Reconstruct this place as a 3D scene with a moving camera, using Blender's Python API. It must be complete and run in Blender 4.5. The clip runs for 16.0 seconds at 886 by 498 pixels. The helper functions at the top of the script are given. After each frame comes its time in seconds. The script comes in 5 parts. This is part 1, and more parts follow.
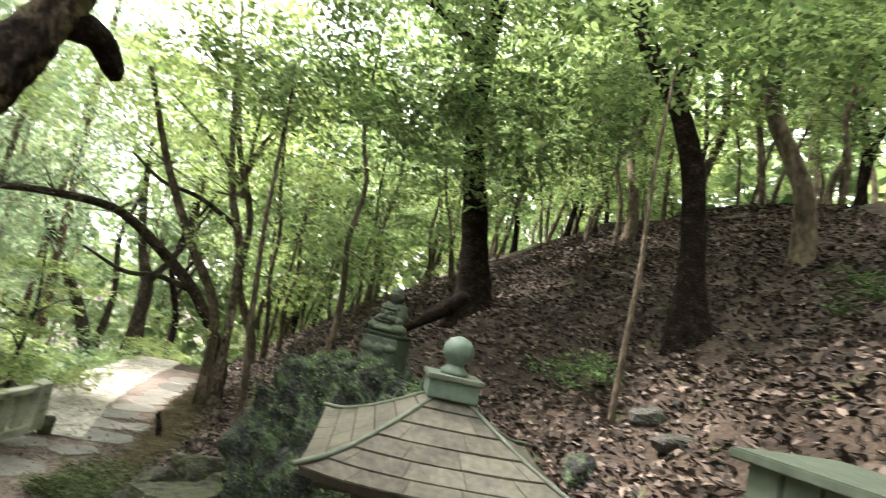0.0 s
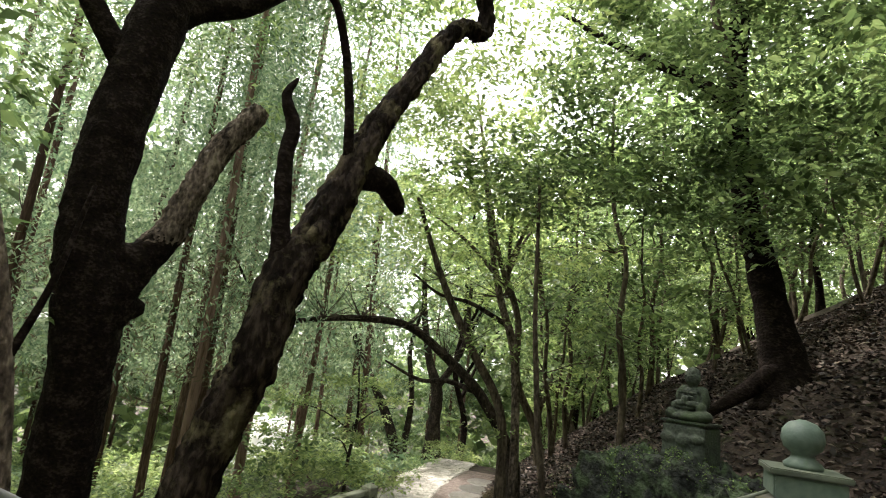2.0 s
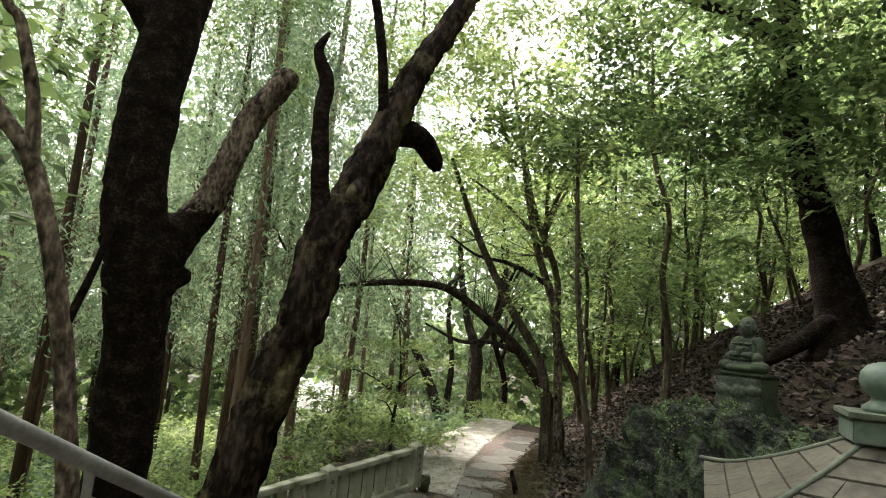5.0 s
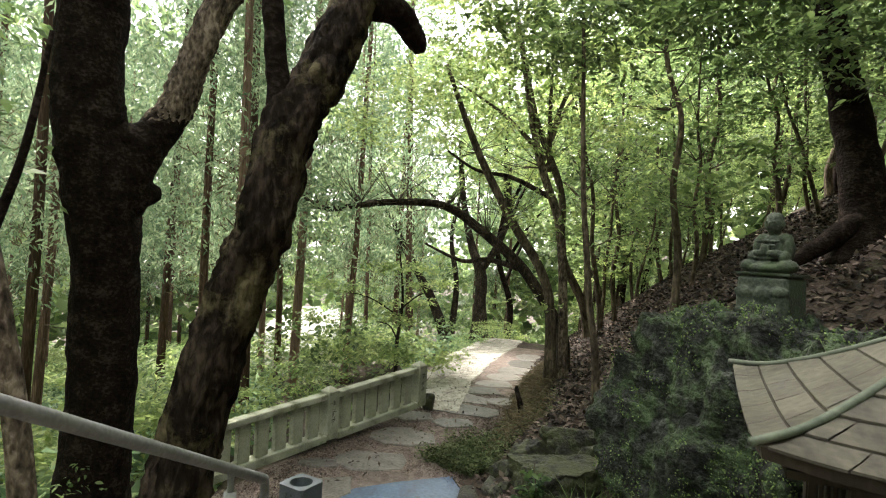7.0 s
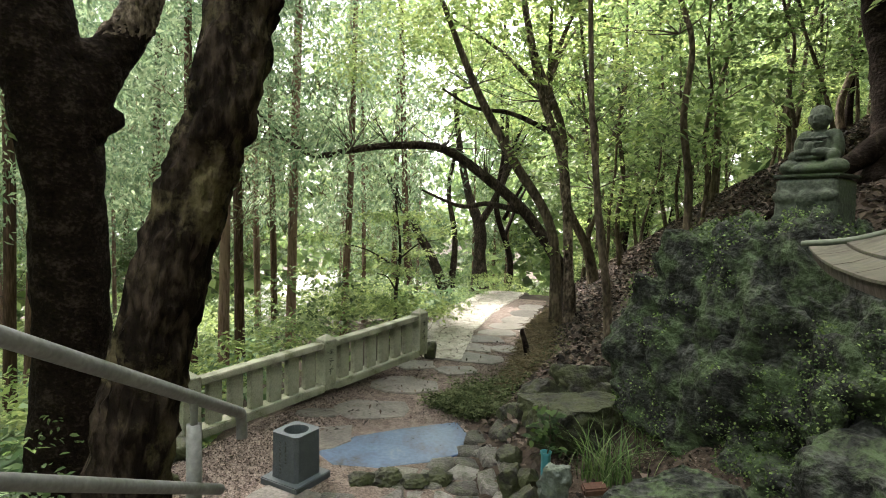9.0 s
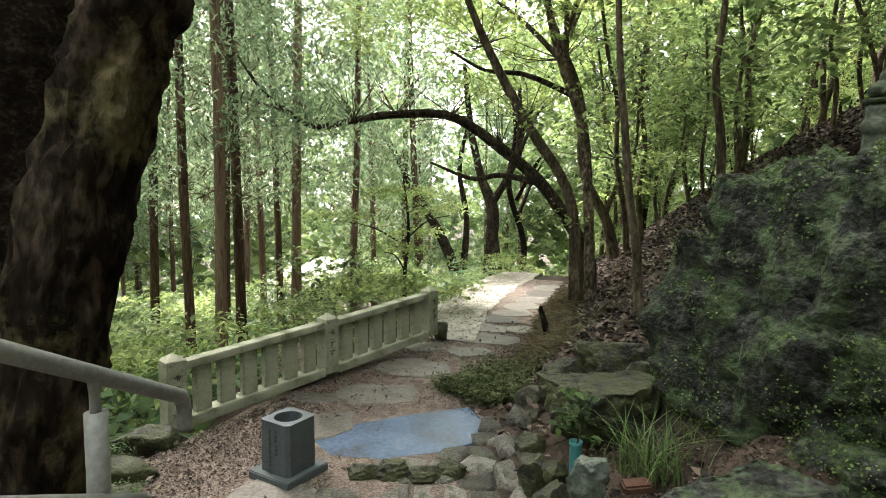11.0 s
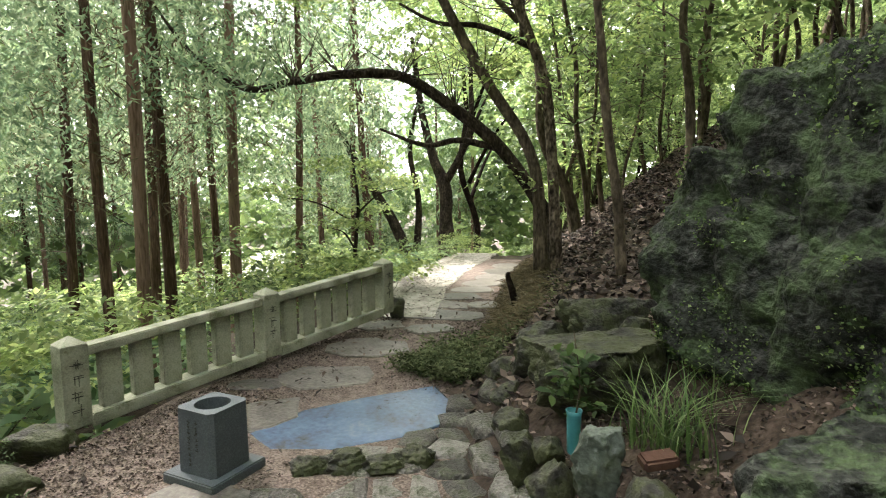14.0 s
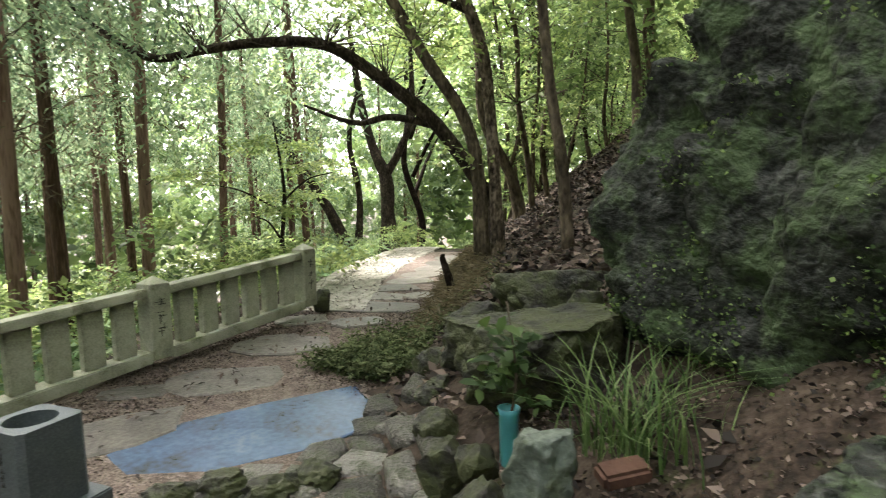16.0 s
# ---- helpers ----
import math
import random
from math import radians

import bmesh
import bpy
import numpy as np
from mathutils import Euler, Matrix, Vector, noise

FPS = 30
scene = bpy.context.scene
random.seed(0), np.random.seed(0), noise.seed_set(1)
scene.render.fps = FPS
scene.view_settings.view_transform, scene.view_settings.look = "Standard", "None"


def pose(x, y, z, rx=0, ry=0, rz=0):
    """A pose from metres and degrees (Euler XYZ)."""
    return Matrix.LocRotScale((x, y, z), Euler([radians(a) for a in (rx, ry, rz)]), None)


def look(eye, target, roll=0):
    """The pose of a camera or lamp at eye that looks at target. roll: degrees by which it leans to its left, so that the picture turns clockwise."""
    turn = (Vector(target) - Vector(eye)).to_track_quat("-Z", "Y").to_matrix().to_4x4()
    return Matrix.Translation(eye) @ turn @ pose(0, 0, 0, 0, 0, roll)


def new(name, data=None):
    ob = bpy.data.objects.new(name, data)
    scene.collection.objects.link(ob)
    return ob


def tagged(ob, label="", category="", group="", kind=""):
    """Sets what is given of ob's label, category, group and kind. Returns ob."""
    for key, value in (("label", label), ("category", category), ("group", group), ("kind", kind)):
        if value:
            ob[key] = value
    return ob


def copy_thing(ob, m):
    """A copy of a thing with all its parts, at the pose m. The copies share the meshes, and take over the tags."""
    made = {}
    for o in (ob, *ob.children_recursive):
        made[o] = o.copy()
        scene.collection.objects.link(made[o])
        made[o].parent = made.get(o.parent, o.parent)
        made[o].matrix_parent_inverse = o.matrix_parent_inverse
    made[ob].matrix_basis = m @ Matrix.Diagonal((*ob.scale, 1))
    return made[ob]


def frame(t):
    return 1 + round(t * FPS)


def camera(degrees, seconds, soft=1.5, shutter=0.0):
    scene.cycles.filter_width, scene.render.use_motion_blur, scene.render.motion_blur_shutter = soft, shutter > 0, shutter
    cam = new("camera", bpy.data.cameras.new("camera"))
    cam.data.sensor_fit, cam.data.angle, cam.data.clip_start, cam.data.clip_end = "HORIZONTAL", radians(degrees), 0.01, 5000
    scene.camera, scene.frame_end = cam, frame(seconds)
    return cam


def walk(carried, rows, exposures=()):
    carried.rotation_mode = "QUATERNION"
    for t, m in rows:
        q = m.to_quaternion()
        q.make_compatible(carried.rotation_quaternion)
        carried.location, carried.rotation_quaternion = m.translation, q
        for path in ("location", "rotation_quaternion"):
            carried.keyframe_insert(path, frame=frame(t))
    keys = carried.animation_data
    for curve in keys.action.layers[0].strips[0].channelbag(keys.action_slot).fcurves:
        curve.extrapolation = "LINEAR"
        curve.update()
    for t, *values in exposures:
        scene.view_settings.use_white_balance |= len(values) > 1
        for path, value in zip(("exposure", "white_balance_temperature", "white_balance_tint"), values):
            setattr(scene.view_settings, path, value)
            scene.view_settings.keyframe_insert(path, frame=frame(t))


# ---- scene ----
cam = camera(77.0, 16.0, soft=1.0, shutter=0.3)
EXPOSURE = 2.6
PATH = [
    (0, (-0.176, 1.085, 2.609), (-0.484, 3.046, 2.848), 12.3),
    (0.5, (-0.174, 1.154, 2.6), (-0.86, 3.008, 2.904), 9.8),
    (1, (-0.196, 1.162, 2.593), (-1.11, 2.908, 2.935), 7.8),
    (1.5, (-0.249, 1.129, 2.591), (-1.313, 2.781, 2.966), 7.1),
    (2, (-0.288, 1.111, 2.592), (-1.448, 2.691, 2.99), 6.8),
    (2.5, (-0.308, 1.104, 2.589), (-1.52, 2.642, 2.998), 6.6),
    (3, (-0.325, 1.096, 2.587), (-1.563, 2.61, 3.003), 6.6),
    (3.5, (-0.347, 1.082, 2.57), (-1.593, 2.59, 2.984), 6.5),
    (4, (-0.344, 1.09, 2.557), (-1.597, 2.603, 2.932), 6.2),
    (4.2, (-0.32, 1.104, 2.554), (-1.578, 2.619, 2.903), 6.0),
    (6.3, (-0.531, 1.399, 2.517), (-1.788, 2.952, 2.608), 3.5),
    (6.5, (-0.535, 1.472, 2.529), (-1.801, 3.02, 2.58), 3.4),
    (7, (-0.603, 1.605, 2.4), (-1.87, 3.152, 2.402), 3.2),
    (7.5, (-0.602, 1.759, 2.309), (-1.879, 3.298, 2.261), 2.6),
    (8, (-0.7, 1.831, 2.285), (-1.975, 3.369, 2.199), 1.9),
    (8.5, (-0.804, 1.863, 2.25), (-2.074, 3.405, 2.133), 1.7),
    (9, (-0.901, 1.971, 2.073), (-2.155, 3.524, 1.941), 1.5),
    (9.2, (-0.947, 1.96, 2.099), (-2.178, 3.526, 1.921), 2.1),
    (11.3, (-1.349, 2.502, 1.802), (-2.636, 4.023, 1.622), 0.6),
    (11.5, (-1.404, 2.492, 1.794), (-2.689, 4.014, 1.611), 0.6),
    (12, (-1.458, 2.555, 1.736), (-2.738, 4.08, 1.553), 0.3),
    (12.5, (-1.473, 2.727, 1.61), (-2.748, 4.256, 1.424), -0.0),
    (13, (-1.552, 2.813, 1.589), (-2.804, 4.361, 1.397), -0.4),
    (13.5, (-1.708, 2.862, 1.574), (-2.906, 4.45, 1.373), -0.3),
    (14, (-1.774, 2.997, 1.43), (-2.917, 4.625, 1.225), -0.4),
    (14.5, (-1.807, 3.158, 1.386), (-2.908, 4.815, 1.176), -0.7),
    (15, (-1.995, 3.359, 1.234), (-3.073, 5.03, 1.027), -0.8),
    (15.5, (-2.092, 3.5, 1.22), (-3.168, 5.173, 1.014), -0.8),
    (16, (-1.994, 3.721, 1.138), (-2.986, 5.446, 0.935), -0.9),
]
walk(cam, [(t, look(eye, target, roll)) for t, eye, target, roll in PATH], [(t, EXPOSURE + e) for t, e in ((0.0, 0.55), (0.6, 0.05), (1.5, -0.36), (3.5, -0.60), (6.5, -0.02), (9.0, 0.18), (16.0, 0.30))])

# ---- light ----
world = bpy.data.worlds.new("sky")
scene.world = world
world.use_nodes = True
wn = world.node_tree
wn.nodes.clear()
sky = wn.nodes.new("ShaderNodeTexSky")
sky.sky_type = "NISHITA"
sky.sun_disc = False
sky.sun_elevation, sky.sun_rotation = radians(55), radians(-81)
sky.air_density, sky.dust_density, sky.ozone_density = 1.0, 6.0, 0.6
cloud = wn.nodes.new("ShaderNodeMixRGB")
cloud.inputs[0].default_value = 0.55
cloud.inputs[2].default_value = (9.9, 9.6, 9.4, 1)
back = wn.nodes.new("ShaderNodeBackground")
back.inputs[1].default_value = 0.15
wout = wn.nodes.new("ShaderNodeOutputWorld")
wn.links.new(sky.outputs[0], cloud.inputs[1])
wn.links.new(cloud.outputs[0], back.inputs[0])
wn.links.new(back.outputs[0], wout.inputs[0])

sun_data = bpy.data.lights.new("sun", "SUN")
sun_data.energy, sun_data.angle, sun_data.color = 2.7, radians(7), (1.0, 0.95, 0.86)
sun = new("sun", sun_data)
SUN_FROM = Vector((-0.92, 0.15, 1.33))
sun.matrix_world = look(SUN_FROM * 20, (0, 0, 0))


# ---- materials ----
def ramp_material(name, colours, scale=6.0, detail=6.0, rough=0.8, bump=0.3, fine=40.0, fine_mix=0.35, island=0.0, translucent=0.0, stretch=(1, 1, 1), metal=0.0, moss=None, moss_amount=0.5, object_random=0.0, spec=0.3, depth=0.03, span=(0.28, 0.72), moss_scale=3.0):
    """Procedural surface: two scales of noise through a colour ramp, bump, and moss on upward faces where asked."""
    m = bpy.data.materials.new(name)
    m.use_nodes = True
    nt = m.node_tree
    nt.nodes.clear()
    N, L = nt.nodes.new, nt.links.new
    out = N("ShaderNodeOutputMaterial")
    bsdf = N("ShaderNodeBsdfPrincipled")
    tc = N("ShaderNodeTexCoord")
    mp = N("ShaderNodeMapping")
    mp.inputs["Scale"].default_value = stretch
    L(tc.outputs["Object"], mp.inputs[0])
    big, small = N("ShaderNodeTexNoise"), N("ShaderNodeTexNoise")
    big.inputs["Scale"].default_value, big.inputs["Detail"].default_value = scale, detail
    small.inputs["Scale"].default_value, small.inputs["Detail"].default_value = fine, 4.0
    L(mp.outputs[0], big.inputs["Vector"])
    L(mp.outputs[0], small.inputs["Vector"])
    mix = N("ShaderNodeMath")
    mix.operation = "MULTIPLY_ADD"
    L(small.outputs[0], mix.inputs[0])
    mix.inputs[1].default_value = fine_mix
    sub = N("ShaderNodeMath")
    sub.operation = "MULTIPLY"
    sub.inputs[1].default_value = 1 - fine_mix
    L(big.outputs[0], sub.inputs[0])
    L(sub.outputs[0], mix.inputs[2])
    value = mix.outputs[0]
    if island or object_random:
        src = N("ShaderNodeNewGeometry").outputs["Random Per Island"] if island else N("ShaderNodeObjectInfo").outputs["Random"]
        add = N("ShaderNodeMath")
        add.operation = "MULTIPLY_ADD"
        L(src, add.inputs[0])
        add.inputs[1].default_value = island or object_random
        cen = N("ShaderNodeMath")
        cen.operation = "SUBTRACT"
        cen.inputs[1].default_value = (island or object_random) / 2
        L(value, cen.inputs[0])
        L(cen.outputs[0], add.inputs[2])
        value = add.outputs[0]
    ramp = N("ShaderNodeValToRGB")
    els = ramp.color_ramp.elements
    stops = np.linspace(span[0], span[1], len(colours))
    els[0].position, els[0].color = stops[0], (*colours[0], 1)
    els[1].position, els[1].color = stops[-1], (*colours[-1], 1)
    for p, c in zip(stops[1:-1], colours[1:-1]):
        els.new(p).color = (*c, 1)
    L(value, ramp.inputs[0])
    colour = ramp.outputs[0]
    if moss:
        patch = N("ShaderNodeTexNoise")
        patch.inputs["Scale"].default_value, patch.inputs["Detail"].default_value, patch.inputs["Roughness"].default_value = moss_scale, 10.0, 0.68
        L(tc.outputs["Object"], patch.inputs["Vector"])
        step = N("ShaderNodeMapRange")
        step.inputs[1].default_value, step.inputs[2].default_value = 0.62 - moss_amount * 0.3, 0.74 - moss_amount * 0.3
        L(patch.outputs[0], step.inputs[0])
        tint = N("ShaderNodeMixRGB")
        L(step.outputs[0], tint.inputs[0])
        L(colour, tint.inputs[1])
        var = N("ShaderNodeMixRGB")
        L(small.outputs[0], var.inputs[0])
        var.inputs[1].default_value = (*[c * 0.55 for c in moss], 1)
        var.inputs[2].default_value = (*[c * 1.35 for c in moss], 1)
        L(var.outputs[0], tint.inputs[2])
        colour = tint.outputs[0]
    L(colour, bsdf.inputs["Base Color"])
    bsdf.inputs["Roughness"].default_value = rough
    bsdf.inputs["Metallic"].default_value = metal
    bsdf.inputs["Specular IOR Level"].default_value = spec
    if bump:
        bp = N("ShaderNodeBump")
        bp.inputs["Strength"].default_value = min(1.0, bump)
        bp.inputs["Distance"].default_value = depth
        L(mix.outputs[0], bp.inputs["Height"])
        L(bp.outputs[0], bsdf.inputs["Normal"])
    surface = bsdf.outputs[0]
    if translucent:
        tr = N("ShaderNodeBsdfTranslucent")
        hsv = N("ShaderNodeHueSaturation")
        hsv.inputs["Value"].default_value = 1.8
        hsv.inputs["Hue"].default_value = 0.494
        L(colour, hsv.inputs["Color"])
        L(hsv.outputs[0], tr.inputs[0])
        ms = N("ShaderNodeMixShader")
        ms.inputs[0].default_value = translucent
        L(surface, ms.inputs[1])
        L(tr.outputs[0], ms.inputs[2])
        surface = ms.outputs[0]
    L(surface, out.inputs[0])
    return m


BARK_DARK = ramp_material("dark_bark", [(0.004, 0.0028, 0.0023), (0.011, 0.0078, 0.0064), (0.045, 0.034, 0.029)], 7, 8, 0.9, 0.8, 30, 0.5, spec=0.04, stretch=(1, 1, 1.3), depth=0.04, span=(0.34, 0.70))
BARK_MID = ramp_material("grey_brown_bark", [(0.008, 0.006, 0.005), (0.03, 0.023, 0.018), (0.085, 0.066, 0.052)], 7, 8, 0.9, 1.0, 30, 0.5, stretch=(1, 1, 0.5), depth=0.06, span=(0.36, 0.66), spec=0.08)
BARK_PALE = ramp_material("pale_bark", [(0.026, 0.02, 0.015), (0.072, 0.056, 0.041), (0.15, 0.12, 0.088)], 7, 8, 0.85, 1.0, 30, 0.5, stretch=(1, 1, 0.4), depth=0.06, span=(0.37, 0.63), spec=0.1)
BARK_BROWN = ramp_material("brown_bark", [(0.02, 0.015, 0.012), (0.095, 0.073, 0.056), (0.23, 0.185, 0.145)], 7, 8, 0.8, 1.0, 28, 0.5, stretch=(1, 1, 0.5), depth=0.07, span=(0.37, 0.63), spec=0.1)
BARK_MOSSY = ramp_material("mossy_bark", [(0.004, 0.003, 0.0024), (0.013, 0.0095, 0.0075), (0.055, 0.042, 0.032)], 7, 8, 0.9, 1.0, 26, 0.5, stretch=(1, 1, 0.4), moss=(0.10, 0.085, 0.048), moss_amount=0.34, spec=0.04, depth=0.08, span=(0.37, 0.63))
BARK_CEDAR = ramp_material("cedar_bark", [(0.045, 0.028, 0.02), (0.10, 0.063, 0.045), (0.19, 0.13, 0.10)], 8, 8, 0.9, 0.8, 40, 0.5, stretch=(1, 1, 0.12), object_random=0.25, span=(0.37, 0.63), spec=0.1)
TWIG = ramp_material("twig_bark", [(0.035, 0.026, 0.02), (0.09, 0.07, 0.05)], 10, 4, 0.9, 0.4)
LEAF = ramp_material("green_leaf", [(0.050, 0.080, 0.031), (0.100, 0.152, 0.055), (0.178, 0.24, 0.094)], 0.5, 3, 0.5, 0.0, 6, 0.3, island=0.55, translucent=0.5)
LEAF_BRIGHT = ramp_material("bright_leaf", [(0.098, 0.145, 0.047), (0.17, 0.227, 0.077), (0.265, 0.32, 0.122)], 0.5, 3, 0.5, 0.0, 6, 0.3, island=0.55, translucent=0.55)
LEAF_DARK = ramp_material("dark_leaf", [(0.018, 0.038, 0.012), (0.042, 0.078, 0.024), (0.085, 0.13, 0.042)], 0.5, 3, 0.65, 0.0, 6, 0.3, island=0.5, translucent=0.3)
NEEDLE = ramp_material("cedar_needles", [(0.07, 0.113, 0.066), (0.138, 0.198, 0.112), (0.225, 0.275, 0.165)], 0.5, 3, 0.6, 0.0, 6, 0.3, island=0.5, translucent=0.55)
BRANCHLET = ramp_material("dry_needles", [(0.05, 0.042, 0.023), (0.115, 0.095, 0.055)], 1, 3, 0.8, 0.0, island=0.5, translucent=0.3)
LITTER = ramp_material("dead_leaf", [(0.009, 0.006, 0.005), (0.028, 0.018, 0.0145), (0.064, 0.044, 0.036), (0.14, 0.105, 0.088)], 2, 3, 0.75, 0.0, 10, 0.3, island=0.8)
SOIL = ramp_material("litter_soil", [(0.012, 0.008, 0.006), (0.034, 0.023, 0.017), (0.07, 0.051, 0.039)], 2.5, 8, 0.95, 0.8, 30, 0.55, moss=(0.05, 0.07, 0.02), moss_amount=0.12, span=(0.37, 0.63))
GRAVEL = ramp_material("red_gravel", [(0.034, 0.024, 0.020), (0.10, 0.074, 0.063), (0.215, 0.172, 0.152)], 9, 6, 0.85, 1.0, 60, 0.6, island=0.4, span=(0.37, 0.63))
# sandy gravel, made paler to carry part of the sunlight on the far path
SUNLIT_SAND = ramp_material("sun_toned_gravel", [(0.16, 0.147, 0.127), (0.33, 0.31, 0.275), (0.47, 0.445, 0.40)], 5, 9, 0.95, 0.7, 60, 0.5, span=(0.37, 0.63))
FLAG = ramp_material("flagstone", [(0.05, 0.045, 0.04), (0.098, 0.088, 0.08), (0.16, 0.145, 0.132)], 4, 9, 0.45, 0.5, 30, 0.45, object_random=0.3, spec=0.3, span=(0.37, 0.63), moss=(0.04, 0.036, 0.03), moss_amount=0.2)
# the blue stops paint the sky's reflection into the wet stone's base colour
FLAG_SKY_SHEEN = ramp_material("wet_sky_sheen_flagstone", [(0.040, 0.048, 0.062), (0.050, 0.075, 0.13), (0.068, 0.108, 0.19), (0.11, 0.145, 0.21)], 2.2, 8, 0.27, 0.45, 22, 0.35, spec=0.4, span=(0.36, 0.64))
COBBLE = ramp_material("mossy_paving_stone", [(0.030, 0.027, 0.025), (0.088, 0.081, 0.075), (0.18, 0.168, 0.157)], 6, 10, 0.42, 1.0, 45, 0.5, object_random=0.35, moss=(0.045, 0.052, 0.026), moss_amount=0.42, depth=0.05, span=(0.37, 0.63), moss_scale=7.0)
GRANITE = ramp_material("weathered_granite", [(0.15, 0.155, 0.115), (0.295, 0.30, 0.232), (0.41, 0.41, 0.33)], 3.2, 9, 0.85, 0.25, 80, 0.3, moss=(0.13, 0.138, 0.078), moss_amount=0.30, span=(0.36, 0.64), moss_scale=4.0)
GRANITE_BLUE = ramp_material("polished_blue_granite", [(0.04, 0.048, 0.056), (0.068, 0.08, 0.092), (0.115, 0.13, 0.145)], 6, 8, 0.5, 0.12, 120, 0.7)
ENGRAVE = ramp_material("engraved_dark", [(0.03, 0.03, 0.028), (0.06, 0.058, 0.05)], 30, 4, 0.9, 0.2)
ROCK = ramp_material("mossy_rock", [(0.004, 0.004, 0.0035), (0.011, 0.012, 0.011), (0.026, 0.028, 0.025), (0.062, 0.066, 0.06)], 8, 14, 0.88, 1.0, 30, 0.45, moss=(0.056, 0.08, 0.04), moss_amount=0.5, depth=0.08, span=(0.37, 0.63), moss_scale=5.5, spec=0.2)
GARDEN_ROCK = ramp_material("grey_mossy_stone", [(0.006, 0.006, 0.005), (0.022, 0.021, 0.018), (0.05, 0.05, 0.042), (0.10, 0.10, 0.088)], 6, 12, 0.6, 1.0, 40, 0.45, moss=(0.046, 0.052, 0.022), moss_amount=0.68, depth=0.04, span=(0.34, 0.66), moss_scale=6.0, spec=0.3)
PALE_STONE = ramp_material("pale_green_stone", [(0.035, 0.044, 0.036), (0.08, 0.096, 0.082), (0.14, 0.16, 0.138)], 7, 12, 0.7, 0.8, 40, 0.45, moss=(0.04, 0.05, 0.024), moss_amount=0.3, depth=0.03, span=(0.34, 0.66), moss_scale=6.0, spec=0.3)
STATUE = ramp_material("green_stained_stone", [(0.018, 0.024, 0.017), (0.040, 0.049, 0.036), (0.075, 0.086, 0.066)], 6, 8, 0.9, 0.4, 50, 0.5, moss=(0.035, 0.052, 0.024), moss_amount=0.4, span=(0.37, 0.63))
STEEL = ramp_material("galvanised_steel", [(0.13, 0.13, 0.13), (0.20, 0.20, 0.20), (0.28, 0.28, 0.28)], 8, 6, 0.55, 0.1, 60, 0.5, metal=0.3)
ROOF_BOARD = ramp_material("weathered_roof_copper", [(0.030, 0.027, 0.021), (0.060, 0.055, 0.042), (0.095, 0.088, 0.068)], 4, 8, 0.6, 0.2, 30, 0.4, object_random=0.12, moss=(0.045, 0.041, 0.042), moss_amount=0.16, span=(0.36, 0.64), moss_scale=4.0)
ROOF_TRIM = ramp_material("verdigris_trim", [(0.035, 0.044, 0.033), (0.07, 0.083, 0.062), (0.115, 0.13, 0.098)], 6, 8, 0.6, 0.2, 40, 0.4)
BOX_GREEN = ramp_material("faded_green_paint", [(0.022, 0.03, 0.021), (0.042, 0.054, 0.039), (0.07, 0.085, 0.064)], 5, 8, 0.7, 0.3, 40, 0.45, stretch=(1, 1, 0.3), object_random=0.2)
VERDIGRIS = ramp_material("verdigris_copper", [(0.04, 0.062, 0.05), (0.078, 0.108, 0.087), (0.125, 0.158, 0.126)], 8, 8, 0.55, 0.15, 40, 0.4)
WOOD_OLD = ramp_material("old_dark_wood", [(0.012, 0.009, 0.007), (0.028, 0.021, 0.016), (0.05, 0.038, 0.028)], 5, 8, 0.8, 0.4, 40, 0.5, stretch=(1, 1, 0.2))
PLASTER = ramp_material("grey_concrete_step", [(0.10, 0.095, 0.085), (0.17, 0.16, 0.14), (0.25, 0.235, 0.21)], 3, 8, 0.9, 0.4, 50, 0.5, moss=(0.06, 0.07, 0.03), moss_amount=0.25)
CUP_BLUE = ramp_material("teal_plastic", [(0.04, 0.17, 0.20), (0.06, 0.24, 0.27)], 6, 4, 0.4, 0.05)
BRICK_RED = ramp_material("red_brick", [(0.045, 0.022, 0.015), (0.095, 0.048, 0.034)], 8, 6, 0.9, 0.5)
CREEPER = ramp_material("creeper_leaf", [(0.028, 0.05, 0.018), (0.08, 0.125, 0.041), (0.15, 0.205, 0.075)], 2.0, 3, 0.75, 0.0, 6, 0.3, island=0.6, translucent=0.3, spec=0.1)
FEATHER = ramp_material("feathery_green", [(0.032, 0.044, 0.020), (0.075, 0.094, 0.044), (0.135, 0.155, 0.083)], 2.0, 3, 0.8, 0.0, 6, 0.3, island=0.6, translucent=0.2, spec=0.05)
FERN = ramp_material("fern_frond", [(0.07, 0.125, 0.064), (0.135, 0.205, 0.108), (0.22, 0.29, 0.165)], 0.5, 3, 0.6, 0.0, 6, 0.3, island=0.5, translucent=0.5)
GRASS = ramp_material("grass_blade", [(0.035, 0.07, 0.02), (0.075, 0.13, 0.038), (0.16, 0.22, 0.09)], 1, 3, 0.5, 0.0, object_random=0.5, translucent=0.35)
# near-white base colour stands in for full sun on the distant ground
CLEARING = ramp_material("sun_bright_ground", [(0.50, 0.49, 0.47), (0.70, 0.69, 0.67)], 0.5, 4, 0.9, 0.0)


# ---- mesh helpers ----
def mesh(name, verts, faces, smooth=False):
    me = bpy.data.meshes.new(name)
    me.from_pydata([tuple(v) for v in verts], [], faces)
    if smooth:
        me.polygons.foreach_set("use_smooth", [True] * len(me.polygons))
    me.update()
    return me


